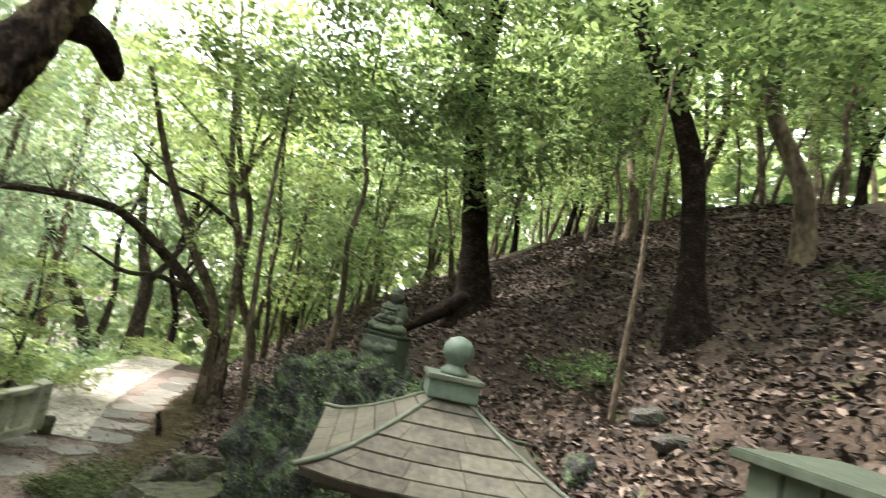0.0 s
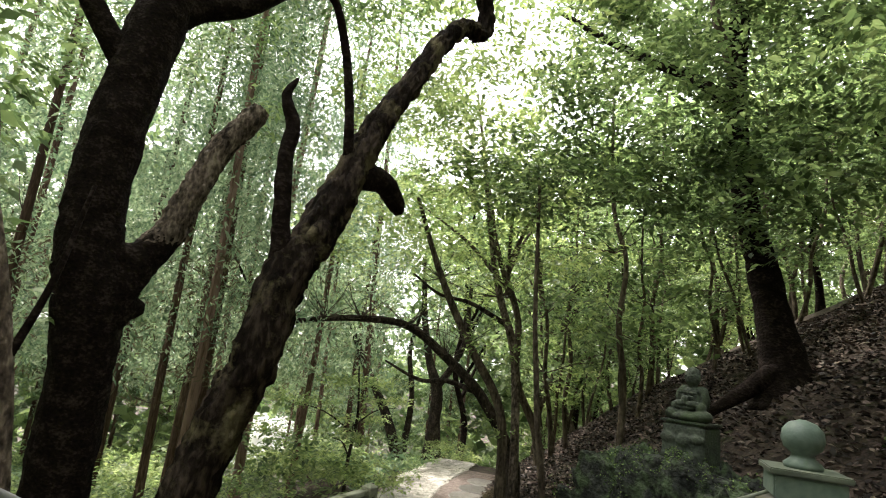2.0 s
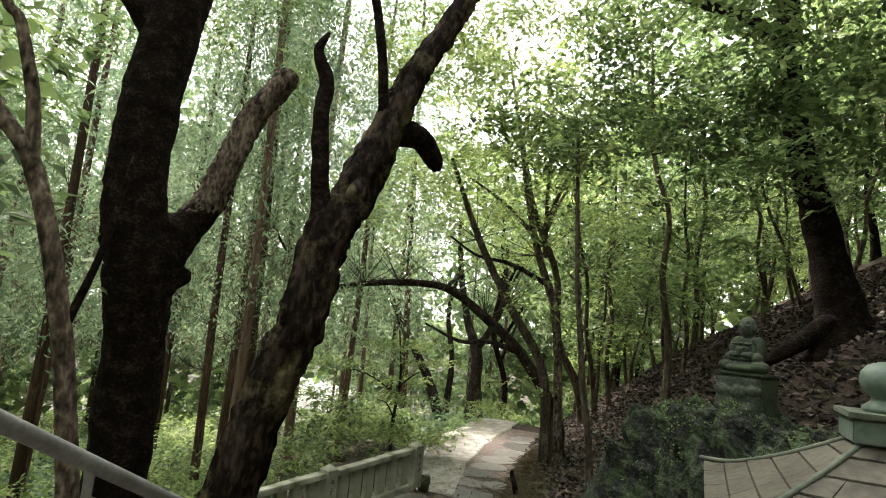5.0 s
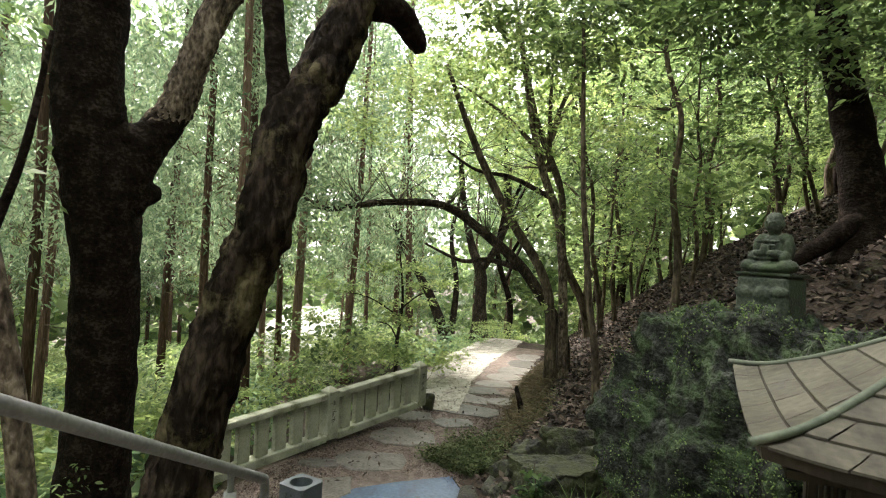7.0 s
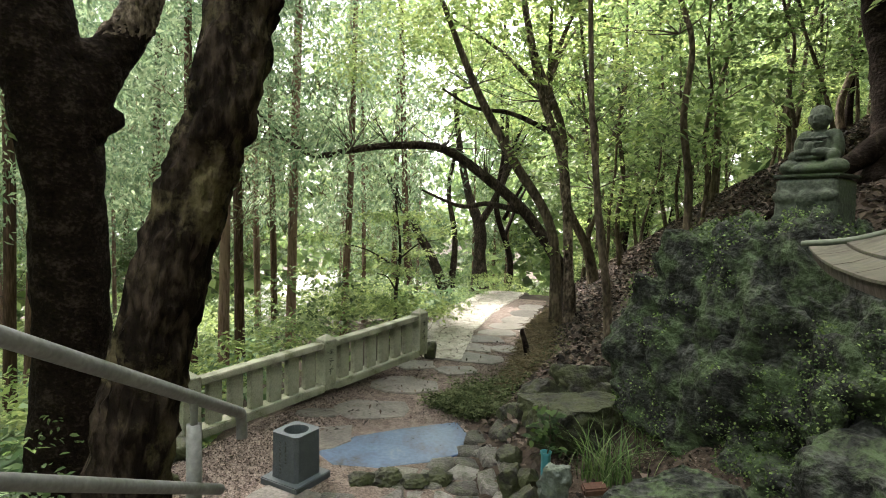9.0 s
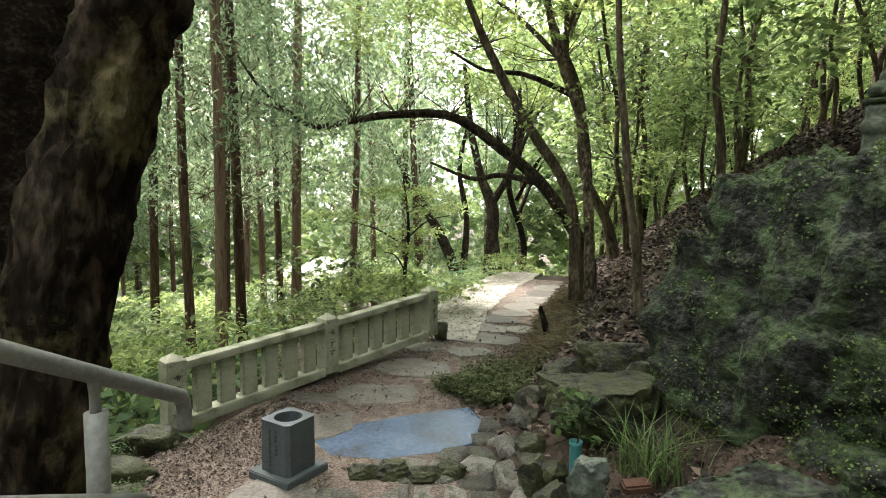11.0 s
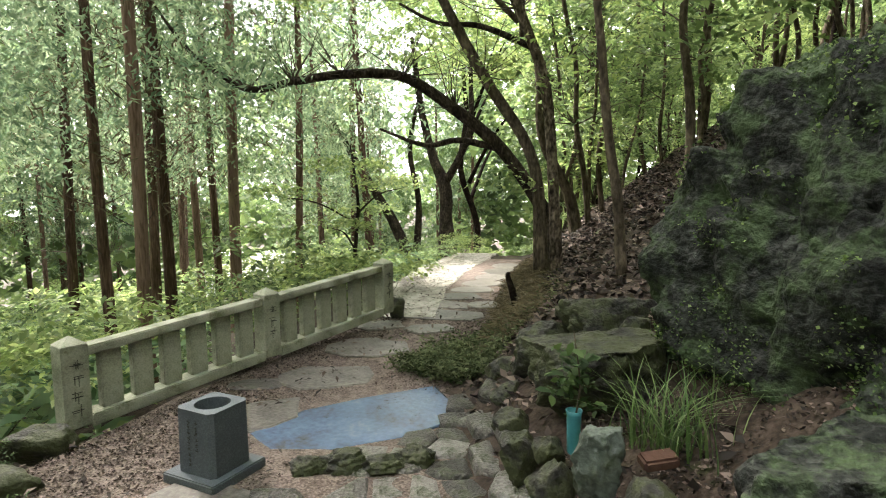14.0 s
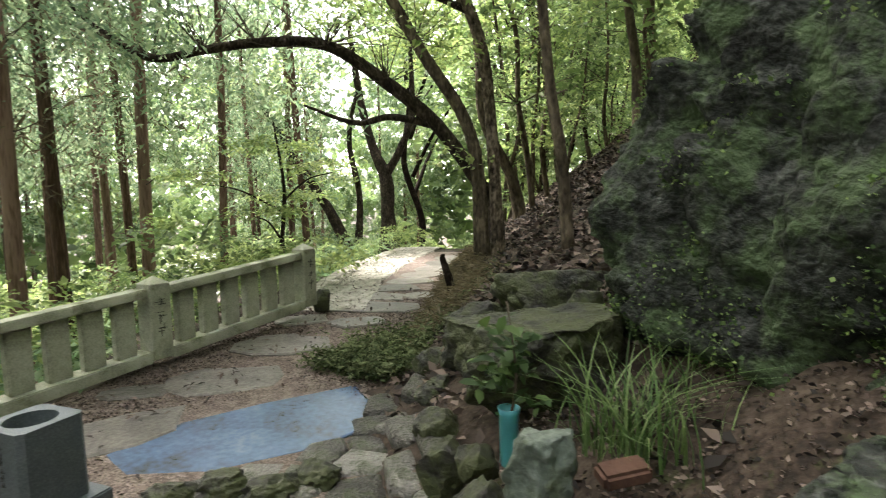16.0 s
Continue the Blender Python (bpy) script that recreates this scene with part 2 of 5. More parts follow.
def quads_mesh(name, verts, count, per=4):
    """A mesh of separate faces with per vertices each, from an array of points."""
    me = bpy.data.meshes.new(name)
    me.vertices.add(count * per)
    me.vertices.foreach_set("co", np.asarray(verts, dtype=np.float32).ravel())
    me.loops.add(count * per)
    me.loops.foreach_set("vertex_index", np.arange(count * per, dtype=np.int32))
    me.polygons.add(count)
    me.polygons.foreach_set("loop_start", np.arange(0, count * per, per, dtype=np.int32))
    me.update(calc_edges=True)
    return me


def obj(name, me, material, parent=None, label=""):
    if isinstance(me, bmesh.types.BMesh):
        data = bpy.data.meshes.new(name)
        me.to_mesh(data)
        me.free()
        me = data
    if material and not me.materials:
        me.materials.append(material)
    ob = new(name, me)
    if parent:
        ob.parent = parent
    if label:
        ob["label"] = label
    return ob


def part(name, bm, material, parent, label=""):
    return obj(name, bm, material, parent, label)


def thing(name, place, label, category, group="", kind=""):
    e = new(name)
    e.empty_display_size = 0.1
    e.matrix_world = Matrix.Translation(place)
    return tagged(e, label, category, group, kind)


def smooth_line(pts, steps=5):
    """Catmull-Rom through points (any dimension)."""
    p = np.array(pts, float)
    p = np.vstack([2 * p[0] - p[1], p, 2 * p[-1] - p[-2]])
    out = []
    for i in range(1, len(p) - 2):
        for k in range(steps):
            t = k / steps
            out.append(0.5 * (2 * p[i] + (p[i + 1] - p[i - 1]) * t + (2 * p[i - 1] - 5 * p[i] + 4 * p[i + 1] - p[i + 2]) * t * t + (3 * p[i] - p[i - 1] - 3 * p[i + 1] + p[i + 2]) * t ** 3))
    out.append(p[-2])
    return np.array(out)


def tube(name, pts, segs=14, steps=6, rough=0.08, freq=4.0, plates=0.0, origin=(0, 0, 0), flare=0.0):
    """A bark-rough limb along points (x, y, z, radius), in the coordinates of its parent at origin."""
    line = smooth_line(pts, steps)
    o = np.array(origin)
    verts, faces = [], []
    up = Vector((0.3, 0.9, 0.1))
    for i, (x, y, z, r) in enumerate(line):
        a = line[max(i - 1, 0)][:3]
        b = line[min(i + 1, len(line) - 1)][:3]
        d = Vector(b - a).normalized()
        side = up.cross(d).normalized()
        up = d.cross(side).normalized()
        for s in range(segs):
            an = 2 * math.pi * s / segs
            off = side * math.cos(an) + up * math.sin(an)
            q = Vector((x, y, z)) + off * r
            n = noise.noise(q * freq) + 0.5 * noise.noise(q * freq * 3.1)
            lobes = 1 + flare * max(0.0, 1 - i / (len(line) * 0.25)) ** 2 * (1 + 0.6 * math.sin(3 * an + 1))
            crack = 0.0
            if plates:
                cell = noise.voronoi(Vector((q.x * 17, q.y * 17, q.z * 6.5)))[0]
                crack = min(1.0, (cell[1] - cell[0]) * 3.0) - 1.0 + 0.6 * noise.noise(q * 24)
            q = Vector((x, y, z)) + off * (r * (1 + rough * n) * lobes + plates * crack)
            verts.append((q.x - o[0], q.y - o[1], q.z - o[2]))
    n = len(line)
    for i in range(n - 1):
        for s in range(segs):
            s2 = (s + 1) % segs
            faces.append((i * segs + s, i * segs + s2, (i + 1) * segs + s2, (i + 1) * segs + s))
    faces.append(tuple(range((n - 1) * segs, n * segs)))
    faces.append(tuple(reversed(range(segs))))
    return mesh(name, verts, faces, True)


def leaf_shapes(name, c, way, nor, ln, aspect, rounded):
    """Pointed, folded leaves at c that run along way and face nor."""
    side = np.cross(way, nor)
    side /= np.linalg.norm(side, axis=1)[:, None] + 1e-9
    nor = np.cross(side, way)
    w = ln * aspect * 0.5
    base = c - way * ln * 0.5
    tip = c + way * ln * 0.5 - nor * ln * 0.12
    if rounded:
        l1, r1 = (c - way * ln * 0.22 + side * w * k + nor * ln * 0.06 for k in (0.9, -0.9))
        l2, r2 = (c + way * ln * 0.16 + side * w * k + nor * ln * 0.04 for k in (0.86, -0.86))
        v = np.stack([base, l1, l2, tip, r2, r1], axis=1).reshape(-1, 3)
        return quads_mesh(name, v, len(c), 6)
    l, r = (c - way * ln * 0.05 + side * w * k + nor * ln * 0.06 for k in (1, -1))
    v = np.stack([base, l, tip, r], axis=1).reshape(-1, 3)
    return quads_mesh(name, v, len(c))


def leaves(name, points, per, spread, size, rng, aspect=0.42, up=0.7, droop=0.25, rounded=False):
    """Loose leaves: round every point a few that turn every way."""
    pts = np.repeat(np.asarray(points, float), per, axis=0)
    n = len(pts)
    c = pts + rng.normal(0, 1, (n, 3)) * np.array([spread, spread, spread * 0.55])
    way = rng.normal(0, 1, (n, 3)) * np.array([1, 1, 0.35])
    way[:, 2] -= droop
    way /= np.linalg.norm(way, axis=1)[:, None]
    nor = rng.normal(0, 1, (n, 3)) * (1 - up)
    nor[:, 2] += up
    return leaf_shapes(name, c, way, nor, size * rng.uniform(0.6, 1.35, (n, 1)), aspect, rounded)


def sprays(name, points, per, spread, size, rng, aspect=0.42, droop=0.25, rounded=False):
    """Leafy twigs: at every point a nearly level fan of leaves set left and right of its axis."""
    pts = np.asarray(points, float)
    m = len(pts)
    an = rng.uniform(0, 2 * math.pi, m)
    axis = np.stack([np.cos(an), np.sin(an), rng.normal(-droop * 0.6, 0.22, m)], 1)
    axis /= np.linalg.norm(axis, axis=1)[:, None]
    nor = rng.normal(0, 0.22, (m, 3)) + np.array([0, 0, 1.0])
    side = np.cross(axis, nor)
    side /= np.linalg.norm(side, axis=1)[:, None]
    nor = np.cross(side, axis)
    pts, axis, nor, side = (np.repeat(q, per, axis=0) for q in (pts, axis, nor, side))
    n = len(pts)
    t, u = rng.uniform(-1, 1, (n, 1)), rng.choice([-1.0, 1.0], (n, 1))
    far = rng.uniform(0.15, 1.0, (n, 1)) * (1.15 - 0.45 * np.abs(t))
    c = pts + axis * t * spread * 2.0 + side * u * far * spread * 1.1 + nor * rng.normal(0, 0.16, (n, 1)) * spread
    way = axis * rng.uniform(0.3, 1.1, (n, 1)) + side * u * rng.uniform(0.4, 1.0, (n, 1)) + rng.normal(0, 0.18, (n, 3))
    way[:, 2] -= droop * 0.6
    way /= np.linalg.norm(way, axis=1)[:, None]
    return leaf_shapes(name, c, way, nor + rng.normal(0, 0.28, (n, 3)), size * rng.uniform(0.6, 1.35, (n, 1)), aspect, rounded)


def blob_points(blobs, per_m3, rng, hollow=0.35):
    """Twig ends inside ellipsoids (x, y, z, rx, ry, rz), more of them towards the outside, in uneven clumps."""
    out = []
    for x, y, z, a, b, c in blobs:
        n = max(8, int(per_m3 * 4.19 * a * b * c))
        v = rng.normal(0, 1, (n * 3, 3))
        v /= np.linalg.norm(v, axis=1)[:, None]
        v *= (hollow + (1 - hollow) * rng.uniform(0, 1, (n * 3, 1))) ** 0.7
        p = v * np.array([a, b, c]) + np.array([x, y, z])
        k = np.array([noise.noise(Vector(q) * (1.6 / max(0.5, min(a, b, c)))) for q in p])
        keep = np.argsort(-k + rng.normal(0, 0.12, len(k)))[:n]
        out.append(p[keep])
    return np.vstack(out)


def box(w, d, h, x=0, y=0, z=0, bevel=0.006, taper=1.0):
    bm = bmesh.new()
    bmesh.ops.create_cube(bm, size=1)
    for v in bm.verts:
        k = taper if v.co.z > 0 else 1.0
        v.co = Vector((v.co.x * w * k, v.co.y * d * k, v.co.z * h))
    if bevel:
        bmesh.ops.bevel(bm, geom=bm.edges[:], offset=bevel, segments=2, affect="EDGES")
    bmesh.ops.translate(bm, verts=bm.verts, vec=(x, y, z + h / 2))
    return bm


def lathe(profile, segs=24, rough=0.0):
    bm = bmesh.new()
    rings = []
    for r, z in profile:
        rings.append([bm.verts.new((r * math.cos(2 * math.pi * s / segs), r * math.sin(2 * math.pi * s / segs), z)) for s in range(segs)])
    for a, b in zip(rings, rings[1:]):
        for s in range(segs):
            f = bm.faces.new((a[s], a[(s + 1) % segs], b[(s + 1) % segs], b[s]))
            f.smooth = True
    bm.faces.new(reversed(rings[0]))
    bm.faces.new(rings[-1])
    return bm


def rock_mesh(name, size, seed, detail=4, amp=0.28, freq=1.3, planes=17, shoulder=0.0, fines=1.0, pits=0.0, crag=0.045, flat=0.0):
    """A weathered stone: a blunt block cut by random planes, then roughened."""
    rr = random.Random(seed)
    cuts = []
    for _ in range(planes):
        n = Vector((rr.gauss(0, 1), rr.gauss(0, 1), rr.gauss(0, 0.8))).normalized()
        cuts.append((n, rr.uniform(0.62, 0.86) if planes > 12 else rr.uniform(0.72, 0.98)))
    bm = bmesh.new()
    bmesh.ops.create_icosphere(bm, subdivisions=detail, radius=1.0)
    off = Vector((seed * 7.3, seed * 3.1, seed * 1.7))
    for v in bm.verts:
        d = v.co.normalized()
        k = (abs(d.x) ** 4 + abs(d.y) ** 4 + abs(d.z) ** 4) ** -0.25
        p = d * k * (1 + amp * 0.45 * noise.noise(d * freq + off))
        for n, o in cuts:
            over = p.dot(n) - o * 1.05
            if over > 0:
                p = p - n * over
        q = p * freq
        rid = 1 - abs(noise.noise(q * 1.9 + off)) * 2
        p = p + d * amp * (0.24 * rid + 0.26 * noise.noise(q * 3.3 + off) + fines * (0.20 * noise.noise(q * 7 + off) + 0.15 * noise.noise(q * 15 + off) + 0.09 * noise.noise(q * 33 + off)))
        if pits:
            # hollows with a sharp upper lip
            c = noise.noise(Vector((q.x * 1.7, q.y * 1.7, q.z * 2.6)) + off * 2) + 0.25 * noise.noise(q * 6 + off)
            p = p - d * pits * min(1.0, max(0.0, (c - 0.16) / 0.10))
            c = noise.noise(Vector((q.x * 5, q.y * 5, q.z * 7)) - off)
            p = p - d * pits * 0.45 * min(1.0, max(0.0, (c - 0.22) / 0.12))
        if crag:
            # blocks of uneven height with clefts between them, at two scales
            for f, a in ((1.5, 1.0), (3.6, 0.4)):
                w = q * f + off + Vector((noise.noise(q * 2 * f), noise.noise(q * 2 * f + off), 0)) * 0.35
                far2, near = noise.voronoi(Vector((w.x, w.y, w.z * 1.3)))
                p = p + d * crag * a * (0.6 * min(1.0, (far2[1] - far2[0]) * 5) - 0.6 + 1.6 * noise.noise(near[0] * 3.7))
        if flat:
            p.z = min(p.z, flat + 0.10 * p.x + 0.05 * noise.noise(q * 2.5 + off) + 0.02 * noise.noise(q * 9))
        if shoulder and p.x < 0 and p.z > 0.25:
            p.x *= 1 - shoulder * ((p.z - 0.25) / 0.75) ** 1.4
        v.co = Vector((p.x * size[0], p.y * size[1], p.z * size[2]))
    for f in bm.faces:
        f.smooth = True
    return bm


# ---- the ground ----
# way walked: x, y, height, flat width on its left and on its right
WAY = np.array([(2.2, -2.5, 1.10, 1.6, 0.9), (-0.35, 1.10, 1.10, 1.5, 0.8), (-2.05, 3.55, -0.28, 1.6, 0.8), (-4.2, 5.2, -0.34, 2.05, 0.85), (-5.25, 6.75, -0.34, 1.40, 0.8),
                (-6.1, 8.9, -0.27, 0.75, 0.8), (-7.3, 10.9, -0.28, 0.8, 1.0), (-8.5, 13.5, -0.34, 0.9, 1.0), (-9.9, 17.3, -0.42, 0.9, 1.0), (-11.3, 21.0, -1.5, 0.9, 1.0), (-15, 31, -4.5, 1.0, 1.0), (-40, 90, -12, 1, 1)])


def heights(x, y):
    """Ground height, and how far each place lies outside the flat way (left negative, right positive)."""
    x, y = np.asarray(x, float), np.asarray(y, float)
    best = np.full(x.shape, 1e9)
    z0, out = np.zeros(x.shape), np.zeros(x.shape)
    for a, b in zip(WAY[:-1], WAY[1:]):
        d = b[:2] - a[:2]
        t = np.clip(((x - a[0]) * d[0] + (y - a[1]) * d[1]) / (d @ d), 0, 1)
        px, py = a[0] + t * d[0], a[1] + t * d[1]
        dist = np.hypot(x - px, y - py)
        side = np.sign((x - a[0]) * d[1] - (y - a[1]) * d[0])
        wl, wr = a[3] + t * (b[3] - a[3]), a[4] + t * (b[4] - a[4])
        o = np.where(side > 0, np.maximum(dist - wr, 0), -np.maximum(dist - wl, 0))
        near = dist < best
        best = np.where(near, dist, best)
        z0 = np.where(near, a[2] + t * (b[2] - a[2]), z0)
        out = np.where(near, o, out)
    right = np.interp(out, [0, 0.25, 0.6, 1.5, 3.6, 9, 25, 80, 400], [0, 0.14, 0.46, 1.08, 2.7, 6.0, 11, 16, 24])
    left = np.interp(-out, [0, 0.35, 3, 9, 25, 60, 400], [0, -0.22, -1.0, -2.4, -4.6, -6.0, -8.0])
    return z0 + np.where(out > 0, right, left), out


def ground_z(x, y):
    return float(heights(np.array([x]), np.array([y]))[0][0])


def axis_steps(lo, hi, centre, fine, n):
    k = np.linspace(-1, 1, n)
    s = np.sinh(k * 5.2) / math.sinh(5.2)
    return centre + np.where(k < 0, s * (centre - lo), s * (hi - centre)) + k * fine


gx, gy = axis_steps(-400, 400, -4.5, 9.0, 240), axis_steps(-400, 500, 7.5, 10.0, 240)
GX, GY = np.meshgrid(gx, gy)
GZ, GO = heights(GX, GY)


def bumps(x, y, o):
    """Unevenness of the soil away from the way."""
    b = np.array([noise.noise(Vector((u * 0.9, w * 0.9, 0.0))) * 0.10 + noise.noise(Vector((u * 2.7, w * 2.7, 3.0))) * 0.05 for u, w in zip(x.ravel(), y.ravel())]).reshape(x.shape)
    return b * np.clip(np.abs(o) * 1.5, 0, 1.5)


GZ = GZ + bumps(GX, GY, GO) - 0.03
# the ground lies under the steps and their landing
along, across = (GX + 0.35) * -0.57 + (GY - 1.10) * 0.822, (GX + 0.35) * 0.822 + (GY - 1.10) * 0.57
GZ = GZ - np.where((along > -2.6) & (along < 2.95) & (across > -1.75) & (across < 0.95), 0.20, 0.0)
ny, nx = GX.shape
gv = np.stack([GX, GY, GZ], axis=-1).reshape(-1, 3)
gf = [(j * nx + i, j * nx + i + 1, (j + 1) * nx + i + 1, (j + 1) * nx + i) for j in range(ny - 1) for i in range(nx - 1)]
ground = obj("ground", mesh("ground", gv, gf, True), SOIL)
tagged(ground, "brown leaf-littered forest soil on a hillside", "ground", kind="structure")


def strip(name, s0, s1, left, right, lift, material, label):
    """A flat band along the way between two ends, in metres from its start."""
    seg = np.hypot(*(WAY[1:, :2] - WAY[:-1, :2]).T)
    acc = np.concatenate([[0], np.cumsum(seg)])
    n, m = int((s1 - s0) / 0.2), 9
    verts = []
    for s in np.linspace(s0, s1, n):
        i = min(np.searchsorted(acc, s, side="right") - 1, len(seg) - 1)
        t = (s - acc[i]) / seg[i]
        a = WAY[i] + t * (WAY[i + 1] - WAY[i])
        d = np.zeros(2)
        for ds in (-1.2, -0.6, 0.0, 0.6, 1.2):
            j = int(np.clip(np.searchsorted(acc, s + ds, side="right") - 1, 0, len(seg) - 1))
            d = d + (WAY[j + 1, :2] - WAY[j, :2]) / seg[j]
        nrm = np.array([d[1], -d[0]]) / np.linalg.norm(d)
        wob = 0.12 * noise.noise(Vector((s * 1.3, 0, 5)))
        for k in np.linspace(-1, 1, m):
            w = k * (a[3] * left if k < 0 else a[4] * right) + k * k * k * wob
            p = a[:2] + nrm * w
            verts.append((p[0], p[1], a[2] + lift - 0.02 * k * k + 0.008 * noise.noise(Vector((p[0] * 3, p[1] * 3, 0)))))
    faces = [(j * m + i, j * m + i + 1, (j + 1) * m + i + 1, (j + 1) * m + i) for j in range(n - 1) for i in range(m - 1)]
    ob = obj(name, mesh(name, verts, faces, True), material)
    tagged(ob, label, "path", kind="structure")
    return ob


strip("gravel_path", 7.6, 22.0, 1.04, 1.02, 0.012, GRAVEL, "reddish brown gravel path littered with small leaves")
# this strip marks the sunlit stretch by a paler colour
strip("pale_path", 14.3, 34.0, 1.3, 0.06, 0.03, SUNLIT_SAND, "pale sandy gravel path, its sunlight partly put into the colour")

# steps that the walker comes down
steps = thing("stone_stairs", (0, 0, 0), "weathered concrete steps going down to a path", "stairs", kind="structure")
UP = Vector((-0.57, 0.822, 0))
ACROSS = Vector((0.822, 0.57, 0))
for k in range(8):
    c = Vector((-0.35, 1.10, 0)) + UP * (0.42 + 0.345 * k)
    top = 1.10 - 0.1725 * (k + 1)
    st = part("step", box(2.3, 0.36, 0.30, -0.4, 0, 0, bevel=0.012), PLASTER, steps)
    st.matrix_world = Matrix.Translation((c.x, c.y, top - 0.30)) @ Euler((0, 0, math.atan2(0.57, 0.822))).to_matrix().to_4x4()
landing = part("landing", box(2.7, 2.6, 0.30, -0.4, 0, 0, bevel=0.012), PLASTER, steps)
lc = Vector((-0.35, 1.10, 0)) + UP * (-1.06)
landing.matrix_world = Matrix.Translation((lc.x, lc.y, 0.80)) @ Euler((0, 0, math.atan2(0.57, 0.822))).to_matrix().to_4x4()

# clearing far below, between the cedars; its sunlight is put into the pale colour
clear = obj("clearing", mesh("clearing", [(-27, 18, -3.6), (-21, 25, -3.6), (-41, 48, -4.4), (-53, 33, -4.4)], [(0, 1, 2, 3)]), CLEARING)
tagged(clear, "pale clearing beyond the trees, sunlight put into its colour", "clearing", kind="structure")


# ---- stone fence ----
def pillar(name, x, y, z, h, group):
    e = thing(name, (x, y, z), "square weathered granite fence pillar with pyramid cap", "pillar", group)
    part("shaft", box(0.19, 0.19, h - 0.05, bevel=0.008), GRANITE, e)
    bm = bmesh.new()
    b = [bm.verts.new((sx * 0.095, sy * 0.095, h - 0.05)) for sx, sy in ((-1, -1), (1, -1), (1, 1), (-1, 1))]
    t = bm.verts.new((0, 0, h + 0.015))
    for i in range(4):
        bm.faces.new((b[i], b[(i + 1) % 4], t))
    bm.faces.new(reversed(b))
    part("cap", bm, GRANITE, e)
    return e


def strokes(parent, x, y0, z0, z1, count, wide, seed, face="x"):
    """Engraved characters too worn to read, as short dark bars in a column."""
    rng = random.Random(seed)
    for i in range(count):
        zc = z1 - (z1 - z0) * (i + 0.5) / count
        hgt = (z1 - z0) / count * 0.8
        bm = bmesh.new()
        for k in range(5):
            flat = k % 2 == 0
            w, h = (wide * rng.uniform(0.5, 0.9), 0.005) if flat else (0.005, hgt * rng.uniform(0.5, 0.95))
            cx, cz = rng.uniform(-0.2, 0.2) * wide, rng.uniform(-0.32, 0.32) * hgt
            sub = box(0.003, w, h, x, y0 + cx, zc + cz - h / 2, bevel=0)
            me = bpy.data.meshes.new("stroke")
            sub.to_mesh(me)
            sub.free()
            bm.from_mesh(me)
        part("engraving", bm, ENGRAVE, parent)


FX = -6.52
fy = (4.76, 6.58, 8.40)
fz = (-0.33, -0.22, -0.10)
for i in range(3):
    p = pillar("fence_pillar", FX, fy[i], fz[i] - 0.03, 0.70, "fence pillars")
    strokes(p, 0.0962, 0.0, 0.08 if i == 0 else 0.2, 0.56, (4, 3, 3)[i], 0.09, i)
for bay in range(2):
    y0, y1, z0, z1 = fy[bay] + 0.095, fy[bay + 1] - 0.095, fz[bay], fz[bay + 1]
    ln, sl = y1 - y0, (z1 - z0)
    fence = thing("stone_fence", (FX, y0, z0), "low weathered granite balustrade with broad upright slabs", "fence", "stone fence bays")
    for nm, w, h, zz in (("coping", 0.15, 0.075, 0.515), ("kerb", 0.20, 0.10, -0.05)):
        bm = box(w, ln, h, 0, ln / 2, zz, bevel=0.01)
        for v in bm.verts:
            v.co.z += sl * v.co.y / ln
        part(nm, bm, GRANITE, fence)
    slab = box(0.085, 0.165, 0.470, 0, 0, 0.046, bevel=0.01)
    me = bpy.data.meshes.new("slab")
    slab.to_mesh(me)
    for k in range(6):
        b = obj("slab", me, GRANITE, fence)
        yy = ln * (k + 0.72) / 6.45
        b.location = (0, yy, sl * yy / ln)

# ---- granite water basin ----
basin = thing("water_basin", (-4.885, 4.915, -0.345), "square blue-grey granite block with a round bore, on a plinth", "basin")
basin.rotation_euler = (0, 0, radians(9))
part("plinth", box(0.43, 0.43, 0.075, bevel=0.008), GRANITE_BLUE, basin)
bm = bmesh.new()
S, H, R, D = 0.152, 0.40, 0.108, 0.17
n = 32
outer_t = []
for i in range(n):
    a = 2 * math.pi * (i + 0.5) / n
    c, s = math.cos(a), math.sin(a)
    k = S / max(abs(c), abs(s))
    outer_t.append((c * k, s * k))
top_o = [bm.verts.new((x, y, 0.075 + H)) for x, y in outer_t]
bot_o = [bm.verts.new((x * 1.02, y * 1.02, 0.075)) for x, y in outer_t]
top_i = [bm.verts.new((R * math.cos(2 * math.pi * (i + 0.5) / n), R * math.sin(2 * math.pi * (i + 0.5) / n), 0.075 + H)) for i in range(n)]
bot_i = [bm.verts.new((0.95 * v.co.x, 0.95 * v.co.y, 0.075 + H - D)) for v in top_i]
for i in range(n):
    j = (i + 1) % n
    bm.faces.new((bot_o[i], bot_o[j], top_o[j], top_o[i]))
    bm.faces.new((top_o[i], top_o[j], top_i[j], top_i[i]))
    bm.faces.new((top_i[i], top_i[j], bot_i[j], bot_i[i]))
bm.faces.new(bot_i)
part("block", bm, GRANITE_BLUE, basin)
for k, yy in enumerate((-0.035, 0.03)):
    rng = random.Random(40 + k)
    for i in range(6 if k else 9):
        bm = bmesh.new()
        zc = 0.40 - i * 0.034
        for q in range(4):
            w, h = (0.022 * rng.uniform(0.5, 1), 0.003) if q % 2 else (0.003, 0.024 * rng.uniform(0.5, 1))
            sub = box(w, 0.003, h, yy + rng.uniform(-0.006, 0.006), -0.1565, zc + rng.uniform(-0.009, 0.009), bevel=0)
            me2 = bpy.data.meshes.new("stroke")
            sub.to_mesh(me2)
            sub.free()
            bm.from_mesh(me2)
        part("engraving", bm, ENGRAVE, basin)


